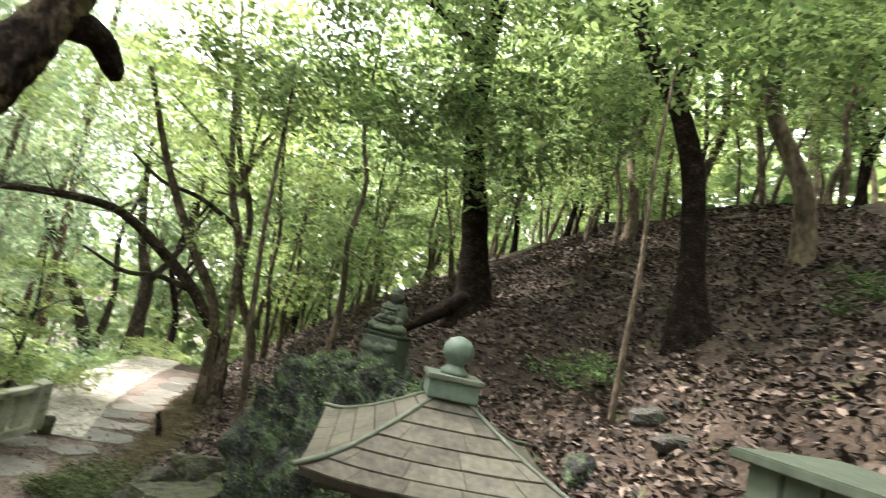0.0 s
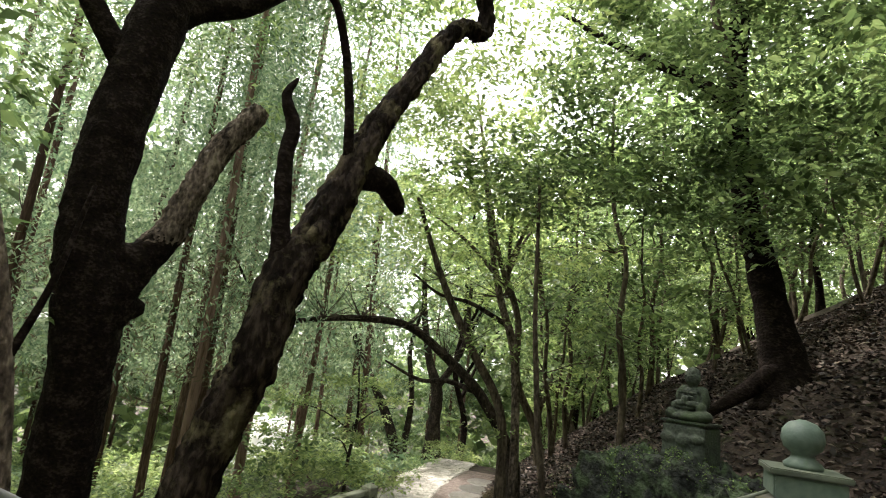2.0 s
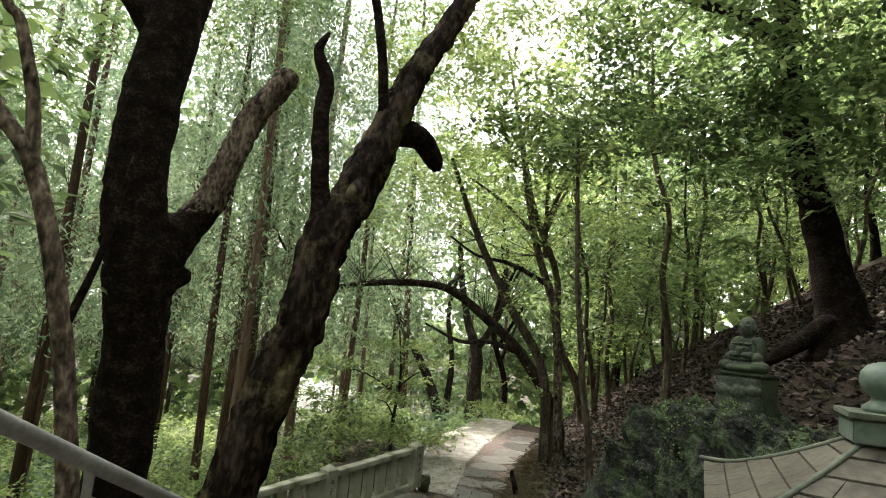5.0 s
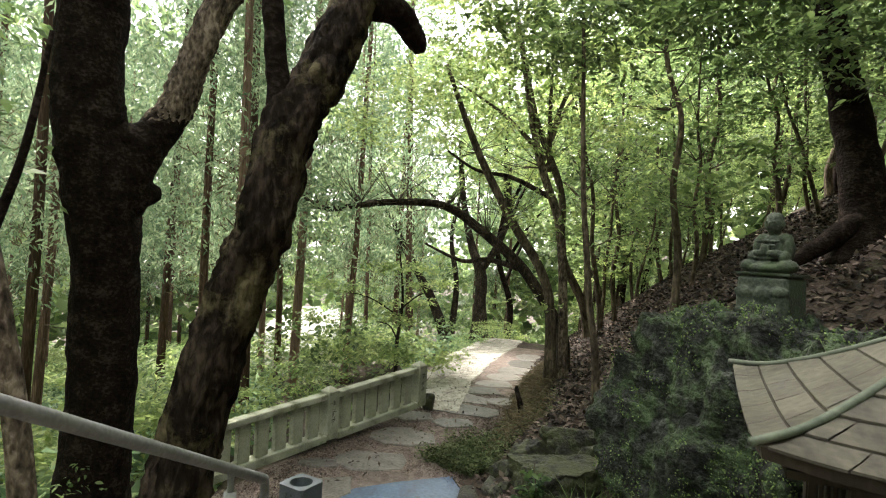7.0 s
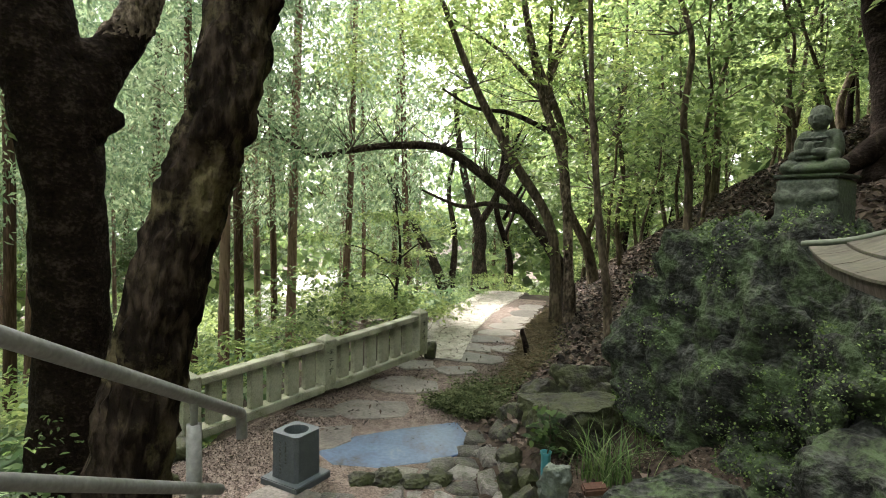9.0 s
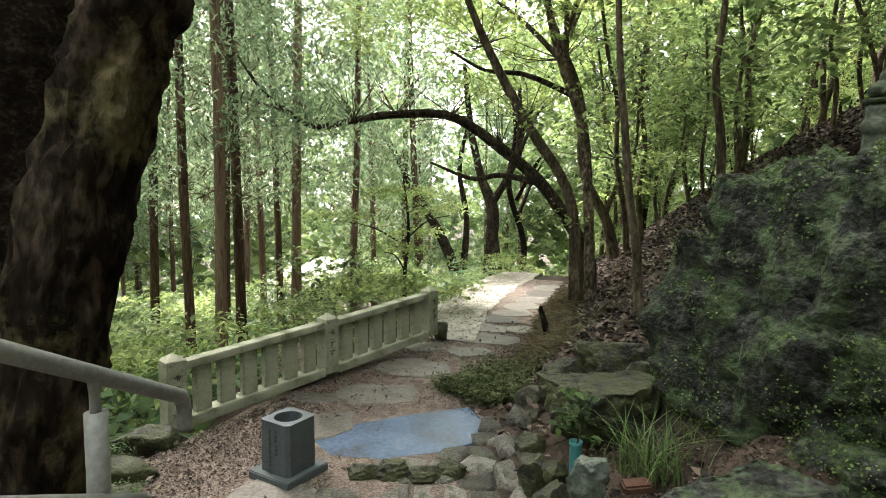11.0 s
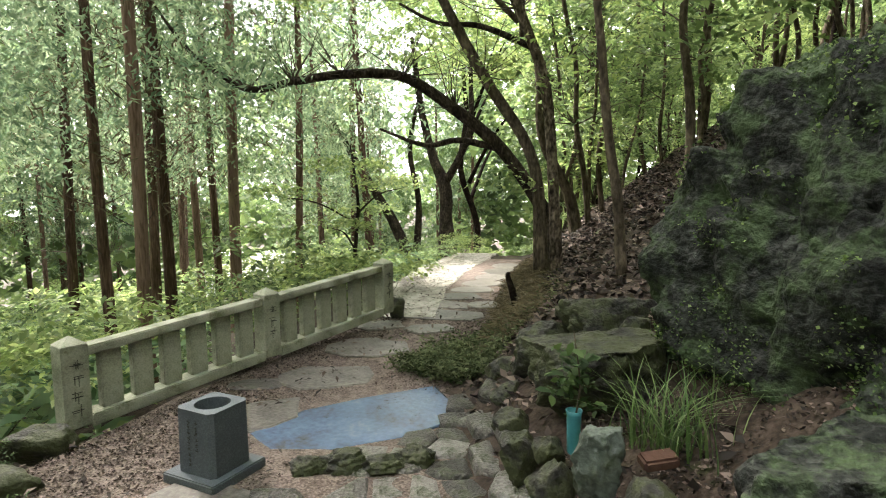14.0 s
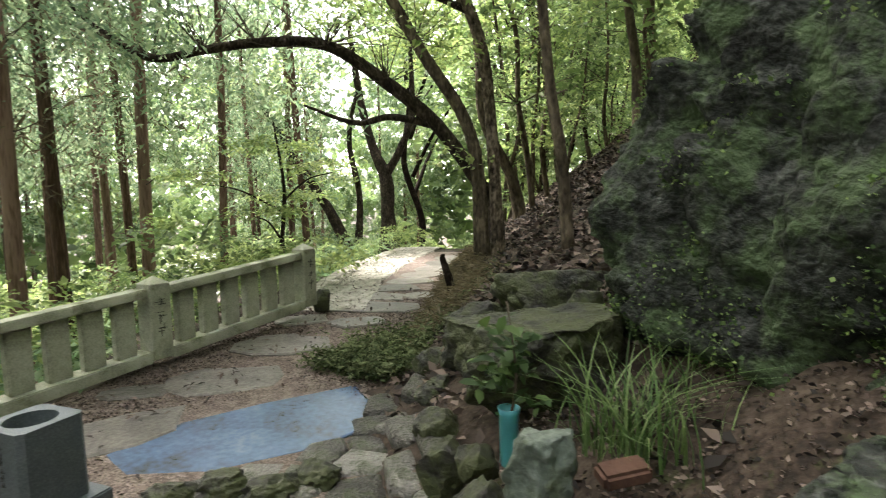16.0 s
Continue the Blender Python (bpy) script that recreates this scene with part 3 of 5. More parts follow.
# ---- handrail ----
def pipe(pts, r, segs=14):
    return tube("pipe", [(*p, r) for p in pts], segs, 5, 0.0)


rail = thing("handrail", (0, 0, 0), "galvanised steel pipe handrail beside the steps", "handrail")
R0, R1 = Vector((-3.03, 3.24, 1.20)), Vector((-1.77, 1.14, 2.48))
dirn = (R1 - R0).normalized()
part("top_rail", tube("top_rail", [(*(R1), 0.024), (*(R0 + (R1 - R0) * 0.5), 0.024), (*(R0 + (R1 - R0) * 0.06), 0.024), (*R0, 0.024), (*(R0 + Vector((-0.05, 0.045, -0.035))), 0.024), (*(R0 + Vector((-0.065, 0.06, -0.09))), 0.024), (*(R0 + Vector((-0.065, 0.06, -0.15))), 0.024)], 16, 6, 0.0), STEEL, rail)
L0 = Vector((-2.92, 3.10, 0.95))
part("lower_rail", tube("lower_rail", [(*(L0 + (R1 - R0) * 0.9), 0.021), (*(L0 + (R1 - R0) * 0.4), 0.021), (*L0, 0.021)], 16, 5, 0.0), STEEL, rail)
for f in (0.13, 0.66):
    p = R0 + (R1 - R0) * f
    zb = ground_z(p.x, p.y) - 0.1
    part("post", tube("post", [(p.x, p.y, zb, 0.028), (p.x, p.y, (zb + p.z) / 2, 0.028), (p.x, p.y, p.z - 0.10, 0.028)], 16, 3, 0.0), STEEL, rail)
    part("bracket", tube("bracket", [(p.x, p.y, p.z - 0.10, 0.014), (p.x, p.y, p.z - 0.05, 0.014), (p.x, p.y, p.z - 0.012, 0.018)], 12, 3, 0.0), STEEL, rail)

# ---- small roofed shelter ----
RC = Vector((-0.42, 3.78, 0))
ang = radians(14.2)
hut = thing("shrine_shelter", (RC.x, RC.y, 0.35), "small square wooden shelter under a copper pyramid roof", "shelter")
hut.rotation_euler = (0, 0, ang)
HS = 0.58


def roof_z(u, v):
    """Concave pyramid: height over the shelter's floor at u, v in -1..1, with corners swept up."""
    r = max(abs(u), abs(v))
    return 1.60 + 0.36 * max(0.0, 1 - r) ** 1.25 + 0.04 * (min(abs(u), abs(v)) / max(r, 1e-6)) ** 3 * r ** 3


for q in range(4):
    rot = Matrix.Rotation(q * math.pi / 2, 4, "Z")
    rows = 6
    rr_ = random.Random(70 + q)
    under = bmesh.new()
    prev_ring = None
    for r in np.linspace(0.985, 0.08, 9):
        ring = [under.verts.new(rot @ Vector((c * r * HS, -r * HS, roof_z(c * r, r) - 0.004))) for c in np.linspace(-1, 1, 9)]
        if prev_ring:
            for i in range(8):
                under.faces.new((prev_ring[i], prev_ring[i + 1], ring[i + 1], ring[i]))
        prev_ring = ring
    part("roof_boarding", under, WOOD_OLD, hut, "dark boarding under the sheets")
    for k in range(rows):
        r0, r1 = 1 - k / rows * 0.9, 1 - (k + 1) / rows * 0.9
        count = max(1, rows - k - 1)
        joints = [-1.0] + [-1 + 2 * (i + (0.28 if k % 2 else 0.72) + rr_.uniform(-0.06, 0.06)) / count for i in range(count)] + [1.0]
        for a0, a1 in zip(joints[:-1], joints[1:]):
            g0 = a0 + (0.022 / HS if a0 == -1 else 0.003 / HS)
            g1 = a1 - (0.022 / HS if a1 == 1 else 0.003 / HS)
            if g1 - g0 < 0.03:
                continue
            tip = rr_.uniform(-0.0015, 0.0025)
            bm = bmesh.new()
            grid = []
            for r, up in ((r0 - 0.002, 0.006 + tip), ((r0 + r1) / 2, 0.004 + tip), (r1 + 0.008, 0.003)):
                grid.append([bm.verts.new(rot @ Vector((c * r * HS, -r * HS, roof_z(c * r, r) + up))) for c in np.linspace(g0, g1, 5)])
            low = [bm.verts.new(v.co - Vector((0, 0, 0.007))) for v in grid[0]]
            for i in range(4):
                for u, w in zip(grid[:-1], grid[1:]):
                    bm.faces.new((u[i], u[i + 1], w[i + 1], w[i]))
                bm.faces.new((low[i], low[i + 1], grid[0][i + 1], grid[0][i]))
            part("roof_sheet", bm, ROOF_BOARD, hut)
    hip = [(*(rot @ Vector((-r * HS, -r * HS, roof_z(r, r) + 0.005))), 0.011) for r in (1.02, 0.8, 0.55, 0.3, 0.1)]
    part("hip_roll", tube("hip_roll", hip, 8, 5, 0.0), ROOF_TRIM, hut)
    edge = bmesh.new()
    for c0, c1 in zip(np.linspace(-1, 1, 9)[:-1], np.linspace(-1, 1, 9)[1:]):
        vs = [edge.verts.new(rot @ Vector((c * HS * s, -HS * s, roof_z(c, 1) + z))) for c, s, z in ((c0, 0.985, -0.004), (c1, 0.985, -0.004), (c1, 0.975, -0.034), (c0, 0.975, -0.034), (c0, 0.88, -0.034), (c1, 0.88, -0.034))]
        edge.faces.new((vs[3], vs[2], vs[1], vs[0]))
        edge.faces.new((vs[4], vs[5], vs[2], vs[3]))
    bmesh.ops.remove_doubles(edge, verts=edge.verts, dist=0.001)
    part("eave_board", edge, WOOD_OLD, hut)
    px = rot @ Vector((-0.31, -0.31, 0))
    part("post", box(0.07, 0.07, 1.60, px.x, px.y, -0.05, bevel=0.006), WOOD_OLD, hut)
    # dark panel added between the posts to stand in for deep shade under the roof
    wall = box(0.54, 0.012, 1.36, 0, -0.30, 0.18, bevel=0)
    bmesh.ops.rotate(wall, verts=wall.verts, matrix=rot.to_3x3())
    part("shade_panel", wall, WOOD_OLD, hut)
    for i in range(5):
        slat = box(0.022, 0.012, 1.36, -0.2 + 0.1 * i, -0.315, 0.18, bevel=0.002)
        bmesh.ops.rotate(slat, verts=slat.verts, matrix=rot.to_3x3())
        part("slat", slat, WOOD_OLD, hut)
soffit = box(1.02, 1.02, 0.02, 0, 0, 1.555, bevel=0)
part("soffit", soffit, WOOD_OLD, hut)
part("finial_base", box(0.235, 0.235, 0.085, 0, 0, 1.90, bevel=0.006), VERDIGRIS, hut)
part("finial_plate", box(0.265, 0.265, 0.022, 0, 0, 1.985, bevel=0.004), ROOF_TRIM, hut)
fin = part("finial", lathe([(0.075, 0.0), (0.08, 0.02), (0.05, 0.045), (0.045, 0.06), (0.075, 0.085), (0.088, 0.12), (0.082, 0.16), (0.055, 0.19), (0.012, 0.205)], 20), VERDIGRIS, hut)
fin.location = (0, 0, 2.005)
fin.scale = (0.86, 0.86, 0.9)

# green boarded box beside the top of the steps
gb = thing("wooden_box", (0.66, 2.42, ground_z(0.66, 2.42) - 0.05), "green-painted box of upright boards with a sloping lid", "box")
gb.rotation_euler = (0, 0, radians(-55))
hb = 2.50 - (ground_z(0.66, 2.42) - 0.05)
for i in range(5):
    part("board", box(0.075, 0.022, hb - 0.06, -0.16 + i * 0.08, -0.18, 0, bevel=0.003), BOX_GREEN, gb)
part("body", box(0.40, 0.34, hb - 0.08, 0, 0, 0, bevel=0.004), BOX_GREEN, gb)
part("lid", box(0.46, 0.44, 0.025, 0, 0, hb - 0.06, bevel=0.004), BOX_GREEN, gb)


# ---- rocks ----
def rock(name, x, y, z, size, seed, label, turn=0.0, detail=4, amp=0.3, freq=1.3, material=None, category="rock", group="", tilt=0.0, crag=0.03, fines=0.5, flat=0.0):
    bm = rock_mesh(name, size, seed, detail, amp, freq, 17 if crag > 0.02 else 8, 0.0, fines, 0.0, crag, flat)
    ob = obj(name, bm, material or ROCK)
    ob.matrix_world = Matrix.Translation((x, y, z)) @ Euler((radians(tilt), 0, radians(turn))).to_matrix().to_4x4()
    return tagged(ob, label, category, group)


boulder = obj("boulder", rock_mesh("boulder", (1.28, 0.82, 1.37), 3, 7, 0.34, 1.6, 10, 0.16, 0.5, 0.12, 0.045), ROCK)
boulder.matrix_world = pose(-1.18, 6.20, 0.60, 0, 0, -28)
tagged(boulder, "huge dark boulder overgrown with moss and creeper", "boulder")
rock("rock_outcrop", -0.55, 5.35, 0.55, (0.75, 0.55, 0.75), 5, "dark rock at the foot of the boulder under the shelter", 10, 5, 0.35, 1.6)
rock("flat_stone", -2.92, 6.24, 0.38, (0.47, 0.31, 0.36), 8, "flat-topped mossy stone beside the path", 38, 6, 0.30, crag=0.03, flat=0.42, material=GARDEN_ROCK)
rock("round_stone", -2.80, 6.66, 0.50, (0.12, 0.11, 0.15), 9, "small yellow-green lichened stone", 0, 4, 0.2, material=GARDEN_ROCK)
rock("standing_stone", -2.56, 5.28, 0.27, (0.12, 0.095, 0.18), 11, "pale grey-green upright stone", 40, 5, 0.34, material=PALE_STONE, tilt=8, crag=0.05, flat=0.75)
rock("garden_stone", -1.62, 4.84, 0.42, (0.50, 0.30, 0.42), 12, "large low mossy stone beside the shelter", 38, 6, 0.30, material=ROCK, crag=0.03, flat=0.78)
rock("garden_stone", -2.30, 5.18, 0.17, (0.14, 0.10, 0.11), 13, "small grey stone among dead leaves", 20, material=GARDEN_ROCK)
rock("garden_stone", -2.80, 5.36, 0.01, (0.13, 0.10, 0.17), 14, "dark angular stone edging the path", 60, material=GARDEN_ROCK)
rock("garden_stone", -2.92, 5.58, 0.09, (0.10, 0.08, 0.08), 15, "brown rounded stone edging the path", 10, material=GARDEN_ROCK)
rock("garden_stone", -3.16, 5.72, -0.07, (0.13, 0.10, 0.13), 16, "low mossy stone edging the path", 80, material=GARDEN_ROCK)
rock("garden_stone", -3.45, 6.15, -0.11, (0.14, 0.10, 0.12), 17, "low mossy stone edging the path", 30, material=GARDEN_ROCK)
rock("garden_stone", -3.72, 6.60, -0.10, (0.15, 0.11, 0.11), 25, "low mossy stone edging the path", 70, material=GARDEN_ROCK)
rock("garden_stone", -3.95, 7.0, -0.05, (0.18, 0.14, 0.13), 26, "low mossy stone edging the path", 50, material=GARDEN_ROCK)
rock("garden_stone", -3.0, 6.98, 0.42, (0.45, 0.20, 0.26), 18, "dark ledge of rock in the bank", 32, 5, 0.35, material=GARDEN_ROCK)
rock("garden_stone", -3.5, 6.85, 0.22, (0.30, 0.17, 0.22), 19, "dark ledge of rock in the bank", 40, 5, 0.35, material=GARDEN_ROCK)
rock("slope_stone", 1.03, 6.15, ground_z(1.03, 6.15), (0.17, 0.13, 0.12), 61, "pale stone lying among dead leaves on the slope", 20, material=COBBLE)
rock("slope_stone", 0.52, 5.75, ground_z(0.52, 5.75), (0.2, 0.17, 0.18), 62, "mossy stone among dead leaves on the slope", 70)
rock("slope_stone", 1.15, 5.72, ground_z(1.15, 5.72), (0.2, 0.13, 0.10), 63, "flat pale stone on the slope", 20, material=COBBLE)
rock("edge_stone", -6.25, 4.40, -0.30, (0.27, 0.13, 0.15), 21, "mossy edging stone beside the fence", 40, material=GARDEN_ROCK)
rock("edge_stone", -5.80, 4.05, -0.30, (0.24, 0.14, 0.14), 22, "mossy edging stone beside the gravel", 30, material=GARDEN_ROCK)
rock("edge_stone", -5.35, 3.75, -0.28, (0.25, 0.15, 0.14), 23, "mossy edging stone beside the gravel", 40, material=GARDEN_ROCK)
rock("edge_stone", -6.50, 8.66, -0.12, (0.10, 0.10, 0.13), 24, "dark stone at the end of the fence", 0, material=GARDEN_ROCK)
rock("kerb_stone", -4.42, 5.28, -0.305, (0.14, 0.10, 0.085), 51, "rough mossy stone edging the paving", 30, detail=5, amp=0.35, group="kerb stones", material=GARDEN_ROCK)
rock("kerb_stone", -4.25, 5.42, -0.305, (0.16, 0.11, 0.085), 52, "rough mossy stone edging the paving", 60, detail=5, amp=0.35, group="kerb stones", material=GARDEN_ROCK)
rock("kerb_stone", -4.05, 5.55, -0.305, (0.17, 0.11, 0.085), 53, "rough mossy stone edging the paving", 40, detail=5, amp=0.35, group="kerb stones", material=GARDEN_ROCK)
rock("kerb_stone", -3.95, 5.75, -0.305, (0.13, 0.10, 0.085), 54, "rough mossy stone edging the paving", 20, detail=5, amp=0.35, group="kerb stones", material=GARDEN_ROCK)
brick = obj("loose_brick", box(0.16, 0.09, 0.055, bevel=0.012), BRICK_RED)
brick.matrix_world = pose(-2.34, 5.42, 0.24, 8, -6, 40)
tagged(brick, "old red brick lying among dead leaves", "brick")

rock("ledge_rock", -1.36, 6.02, 1.94, (0.36, 0.26, 0.19), 33, "mossy rock ledge in front of the stone pedestal", -18, 5, 0.3, material=ROCK, flat=0.7)
rock("ledge_rock", -1.08, 5.96, 1.88, (0.28, 0.22, 0.16), 34, "mossy rock ledge in front of the stone pedestal", 25, 5, 0.3, material=ROCK)

# seated stone figure and its pedestal
bm = box(0.42, 0.30, 0.46, 0, 0, 0, bevel=0.02, taper=0.94)
for x, z, a, c in ((-0.13, 0.34, 0.07, 0.07), (0.02, 0.33, 0.06, 0.09), (0.14, 0.35, 0.06, 0.06), (-0.04, 0.24, 0.05, 0.05), (0.10, 0.22, 0.06, 0.05), (-0.15, 0.2, 0.05, 0.05)):
    bmesh.ops.create_uvsphere(bm, u_segments=14, v_segments=10, radius=1.0, matrix=Matrix.Translation((x, -0.135, z)) @ Matrix.Diagonal((a * 1.2, 0.032, c * 0.62, 1)))
for v in bm.verts:
    v.co.x *= 0.9
ped = obj("stone_pedestal", bm, STATUE)
pm = ped.modifiers.new("blend", "REMESH")
pm.mode, pm.voxel_size, pm.use_smooth_shade = "VOXEL", 0.008, True
sm = ped.modifiers.new("worn", "SMOOTH")
sm.factor, sm.iterations = 0.5, 4
ped.matrix_world = pose(-1.30, 6.16, 1.885, 0, 0, -18)
tagged(ped, "square stone pedestal with carved drapery, stained green", "pedestal")
ledge = obj("pedestal_slab", box(0.385, 0.29, 0.022, bevel=0.008), STATUE)
ledge.matrix_world = pose(-1.30, 6.16, 2.343, 0, 0, -18)
tagged(ledge, "thin green-stained stone slab on the pedestal", "slab")
bm = bmesh.new()


def lump(x, y, z, a, b, c, tilt=0.0, turn=0.0):
    m = Matrix.Translation((x, y, z)) @ Euler((radians(tilt), 0, radians(turn))).to_matrix().to_4x4() @ Matrix.Diagonal((a, b, c, 1))
    bmesh.ops.create_uvsphere(bm, u_segments=20, v_segments=14, radius=1.0, matrix=m)


lump(0, -0.01, 0.045, 0.19, 0.125, 0.05)
lump(0, -0.09, 0.035, 0.15, 0.07, 0.036)
for side in (-1, 1):
    lump(side * 0.145, -0.055, 0.05, 0.075, 0.085, 0.05, 0, side * -25)
    lump(side * 0.085, 0.02, 0.242, 0.056, 0.058, 0.045)
    lump(side * 0.122, 0.01, 0.175, 0.038, 0.055, 0.085, 8, 0)
    lump(side * 0.115, -0.04, 0.115, 0.045, 0.07, 0.045, 0, side * 20)
    lump(side * 0.065, -0.085, 0.140, 0.065, 0.03, 0.026, 0, side * 24)
    lump(side * 0.05, -0.068, 0.225, 0.055, 0.014, 0.012, 0, side * -18)
    lump(side * 0.070, 0.005, 0.352, 0.012, 0.018, 0.030)
    lump(side * 0.026, -0.060, 0.366, 0.018, 0.008, 0.007)
lump(0, 0.02, 0.155, 0.118, 0.085, 0.13)
lump(0, 0.02, 0.225, 0.112, 0.07, 0.055)
lump(-0.01, -0.098, 0.165, 0.034, 0.024, 0.042)
lump(0.035, -0.092, 0.195, 0.05, 0.012, 0.010, 0, -12)
lump(-0.02, -0.088, 0.105, 0.10, 0.02, 0.012)
lump(0, 0.012, 0.285, 0.040, 0.040, 0.035)
lump(0, 0.0, 0.352, 0.066, 0.068, 0.074)
lump(0, 0.008, 0.385, 0.067, 0.068, 0.052)
lump(0, -0.068, 0.350, 0.010, 0.012, 0.017)
lump(0, -0.064, 0.322, 0.019, 0.008, 0.006)
statue = obj("statue", bm, STATUE)
rm = statue.modifiers.new("blend", "REMESH")
rm.mode, rm.voxel_size, rm.use_smooth_shade = "VOXEL", 0.006, True
sm = statue.modifiers.new("worn", "SMOOTH")
sm.factor, sm.iterations = 0.5, 5
statue.matrix_world = pose(-1.30, 6.16, 2.361, 0, 0, -18) @ Matrix.Diagonal((0.87, 0.95, 1.0, 1))
tagged(statue, "seated stone figure stained green with moss", "statue")

# teal vase with sprigs
vase = thing("flower_vase", (-2.79, 5.58, 0.11), "teal plastic flower tube with green sprigs stuck in the ground", "vase")
part("tube", lathe([(0.03, 0.0), (0.033, 0.01), (0.037, 0.20), (0.043, 0.225), (0.038, 0.225), (0.033, 0.19)], 18), CUP_BLUE, vase)
rng = np.random.default_rng(5)
part("sprig", leaves("sprig", rng.normal(0, 1, (22, 3)) * (0.06, 0.06, 0.11) + (0, 0.02, 0.40), 5, 0.03, 0.07, rng, 0.55, rounded=True), LEAF_DARK, vase, "green sprigs")
part("stem", tube("stem", [(0, 0, 0.15, 0.006), (0.02, 0.02, 0.35, 0.005), (-0.02, 0.03, 0.62, 0.003)], 6, 4, 0), TWIG, vase)


# ---- paving ----
def slab_piece(poly, thick, rng, inset=0.02, crown=0.0):
    """A stone piece: outline with a worn edge and a slightly uneven top, domed where asked."""
    poly = np.array(poly)
    c = poly.mean(axis=0)
    n = len(poly)
    mean = max(0.05, np.linalg.norm(poly - c, axis=1).mean())
    v = [(x, y, -thick) for x, y in poly] + [(x, y, -0.010 - crown) for x, y in poly]
    for k, up in ((1 - inset / mean, -crown * 0.25), (0.62, 0.0)):
        v += [(c[0] + (x - c[0]) * k, c[1] + (y - c[1]) * k, up + rng.uniform(-0.003, 0.004) * (1 + 50 * crown)) for x, y in poly]
    v.append((c[0], c[1], rng.uniform(-0.003, 0.006) * (1 + 50 * crown)))
    f = []
    for i in range(n):
        j = (i + 1) % n
        for r in range(3):
            f.append((r * n + i, r * n + j, (r + 1) * n + j, (r + 1) * n + i))
        f.append((3 * n + i, 3 * n + j, 4 * n))
    return mesh("stone", v, f, crown > 0)


def flag_outline(rx, ry, turn, seed, n=9):
    rng = random.Random(seed)
    ph = [rng.uniform(0, 6.28) for _ in range(3)]
    pts = []
    for i in range(n):
        a = 2 * math.pi * i / n
        k = 1.03 + 0.07 * math.sin(2 * a + ph[0]) + 0.05 * math.sin(3 * a + ph[1]) + rng.uniform(-0.08, 0.08)
        sq = (abs(math.cos(a)) ** 6 + abs(math.sin(a)) ** 6) ** (-1 / 6)
        x, y = rx * k * sq * math.cos(a), ry * k * sq * math.sin(a)
        t = radians(turn)
        pts.append((x * math.cos(t) - y * math.sin(t), x * math.sin(t) + y * math.cos(t)))
    return pts


paving = thing("paving", (0, 0, 0), "irregular flat flagstones let into the gravel", "paving", kind="structure")
rng = np.random.default_rng(3)
for i, (x, y, rx, ry, turn) in enumerate(((-4.68, 6.08, 0.76, 0.43, 64), (-5.44, 5.62, 0.36, 0.27, 62), (-6.06, 6.08, 0.23, 0.15, 42), (-5.66, 6.60, 0.42, 0.33, 42), (-5.98, 7.52, 0.45, 0.34, 42),
                                           (-6.46, 8.28, 0.30, 0.22, 45), (-5.83, 8.47, 0.30, 0.24, 50), (-6.26, 9.12, 0.66, 0.33, 18), (-4.62, 4.62, 0.36, 0.26, 30), (-6.55, 9.74, 0.42, 0.26, 18), (-6.72, 10.40, 0.38, 0.28, 40), (-5.98, 10.1, 0.26, 0.24, 60),
                                           (-6.85, 11.1, 0.34, 0.30, 40), (-7.1, 11.85, 0.36, 0.34, 60), (-7.35, 12.7, 0.34, 0.42, 20), (-7.7, 13.6, 0.34, 0.44, 20), (-8.1, 14.6, 0.34, 0.46, 20))):
    ob = obj("flagstone", slab_piece(flag_outline(rx, ry, turn, i + 1), 0.06, rng), FLAG_SKY_SHEEN if i == 0 else FLAG, paving, "broad wet grey flagstone, blue sky sheen put into its colour" if i == 0 else "")
    ob.location = (x, y, ground_z(x, y) + (0.015 if i == 0 else 0.022))


def cells(x0, x1, y0, y1, step, seed, keep, jitter=0.42):
    """Crazy paving: a Voronoi cut of a jittered grid, each cell shrunk to leave a joint."""
    rng = np.random.default_rng(seed)
    xs, ys = np.arange(x0, x1, step), np.arange(y0, y1, step)
    seeds = np.array([(x + (step / 2 if j % 2 else 0), y) for j, y in enumerate(ys) for x in xs]) + rng.uniform(-jitter, jitter, (len(xs) * len(ys), 2)) * step
    made = []
    for i, p in enumerate(seeds):
        if not keep(*p):
            continue
        poly = [p + np.array(c) * step * 1.4 for c in ((-1, -1), (1, -1), (1, 1), (-1, 1))]
        for q in seeds[np.argsort(np.hypot(*(seeds - p).T))[1:14]]:
            mid, nrm = (p + q) / 2, q - p
            nrm = nrm / np.linalg.norm(nrm)
            mid = mid - nrm * 0.007
            cut = []
            for a, b in zip(poly, poly[1:] + poly[:1]):
                da, db = (a - mid) @ nrm, (b - mid) @ nrm
                if da <= 0:
                    cut.append(a)
                if da * db < 0:
                    cut.append(a + (b - a) * da / (da - db))
            poly = cut
            if len(poly) < 3:
                break
        if len(poly) >= 3:
            made.append((p, poly))
    return made


def on_landing(x, y):
    z, o = heights(np.array([x]), np.array([y]))
    u, w = (x + 4.80) * 0.47 + (y - 6.05) * 0.88, (x + 4.80) * -0.88 + (y - 6.05) * 0.47
    off_blue = abs(u / 0.86) ** 3 + abs(w / 0.56) ** 3 > 1
    off_basin = abs(x + 4.885) > 0.34 or abs(y - 4.915) > 0.34
    return -0.9 < o[0] < 0.36 and off_blue and off_basin and 3.7 < y < 7.1 and x > -4.45 - max(0.0, 4.75 - y) * 0.6 and (x + 2.05) * -0.79 + (y - 3.55) * 0.61 > 0.1


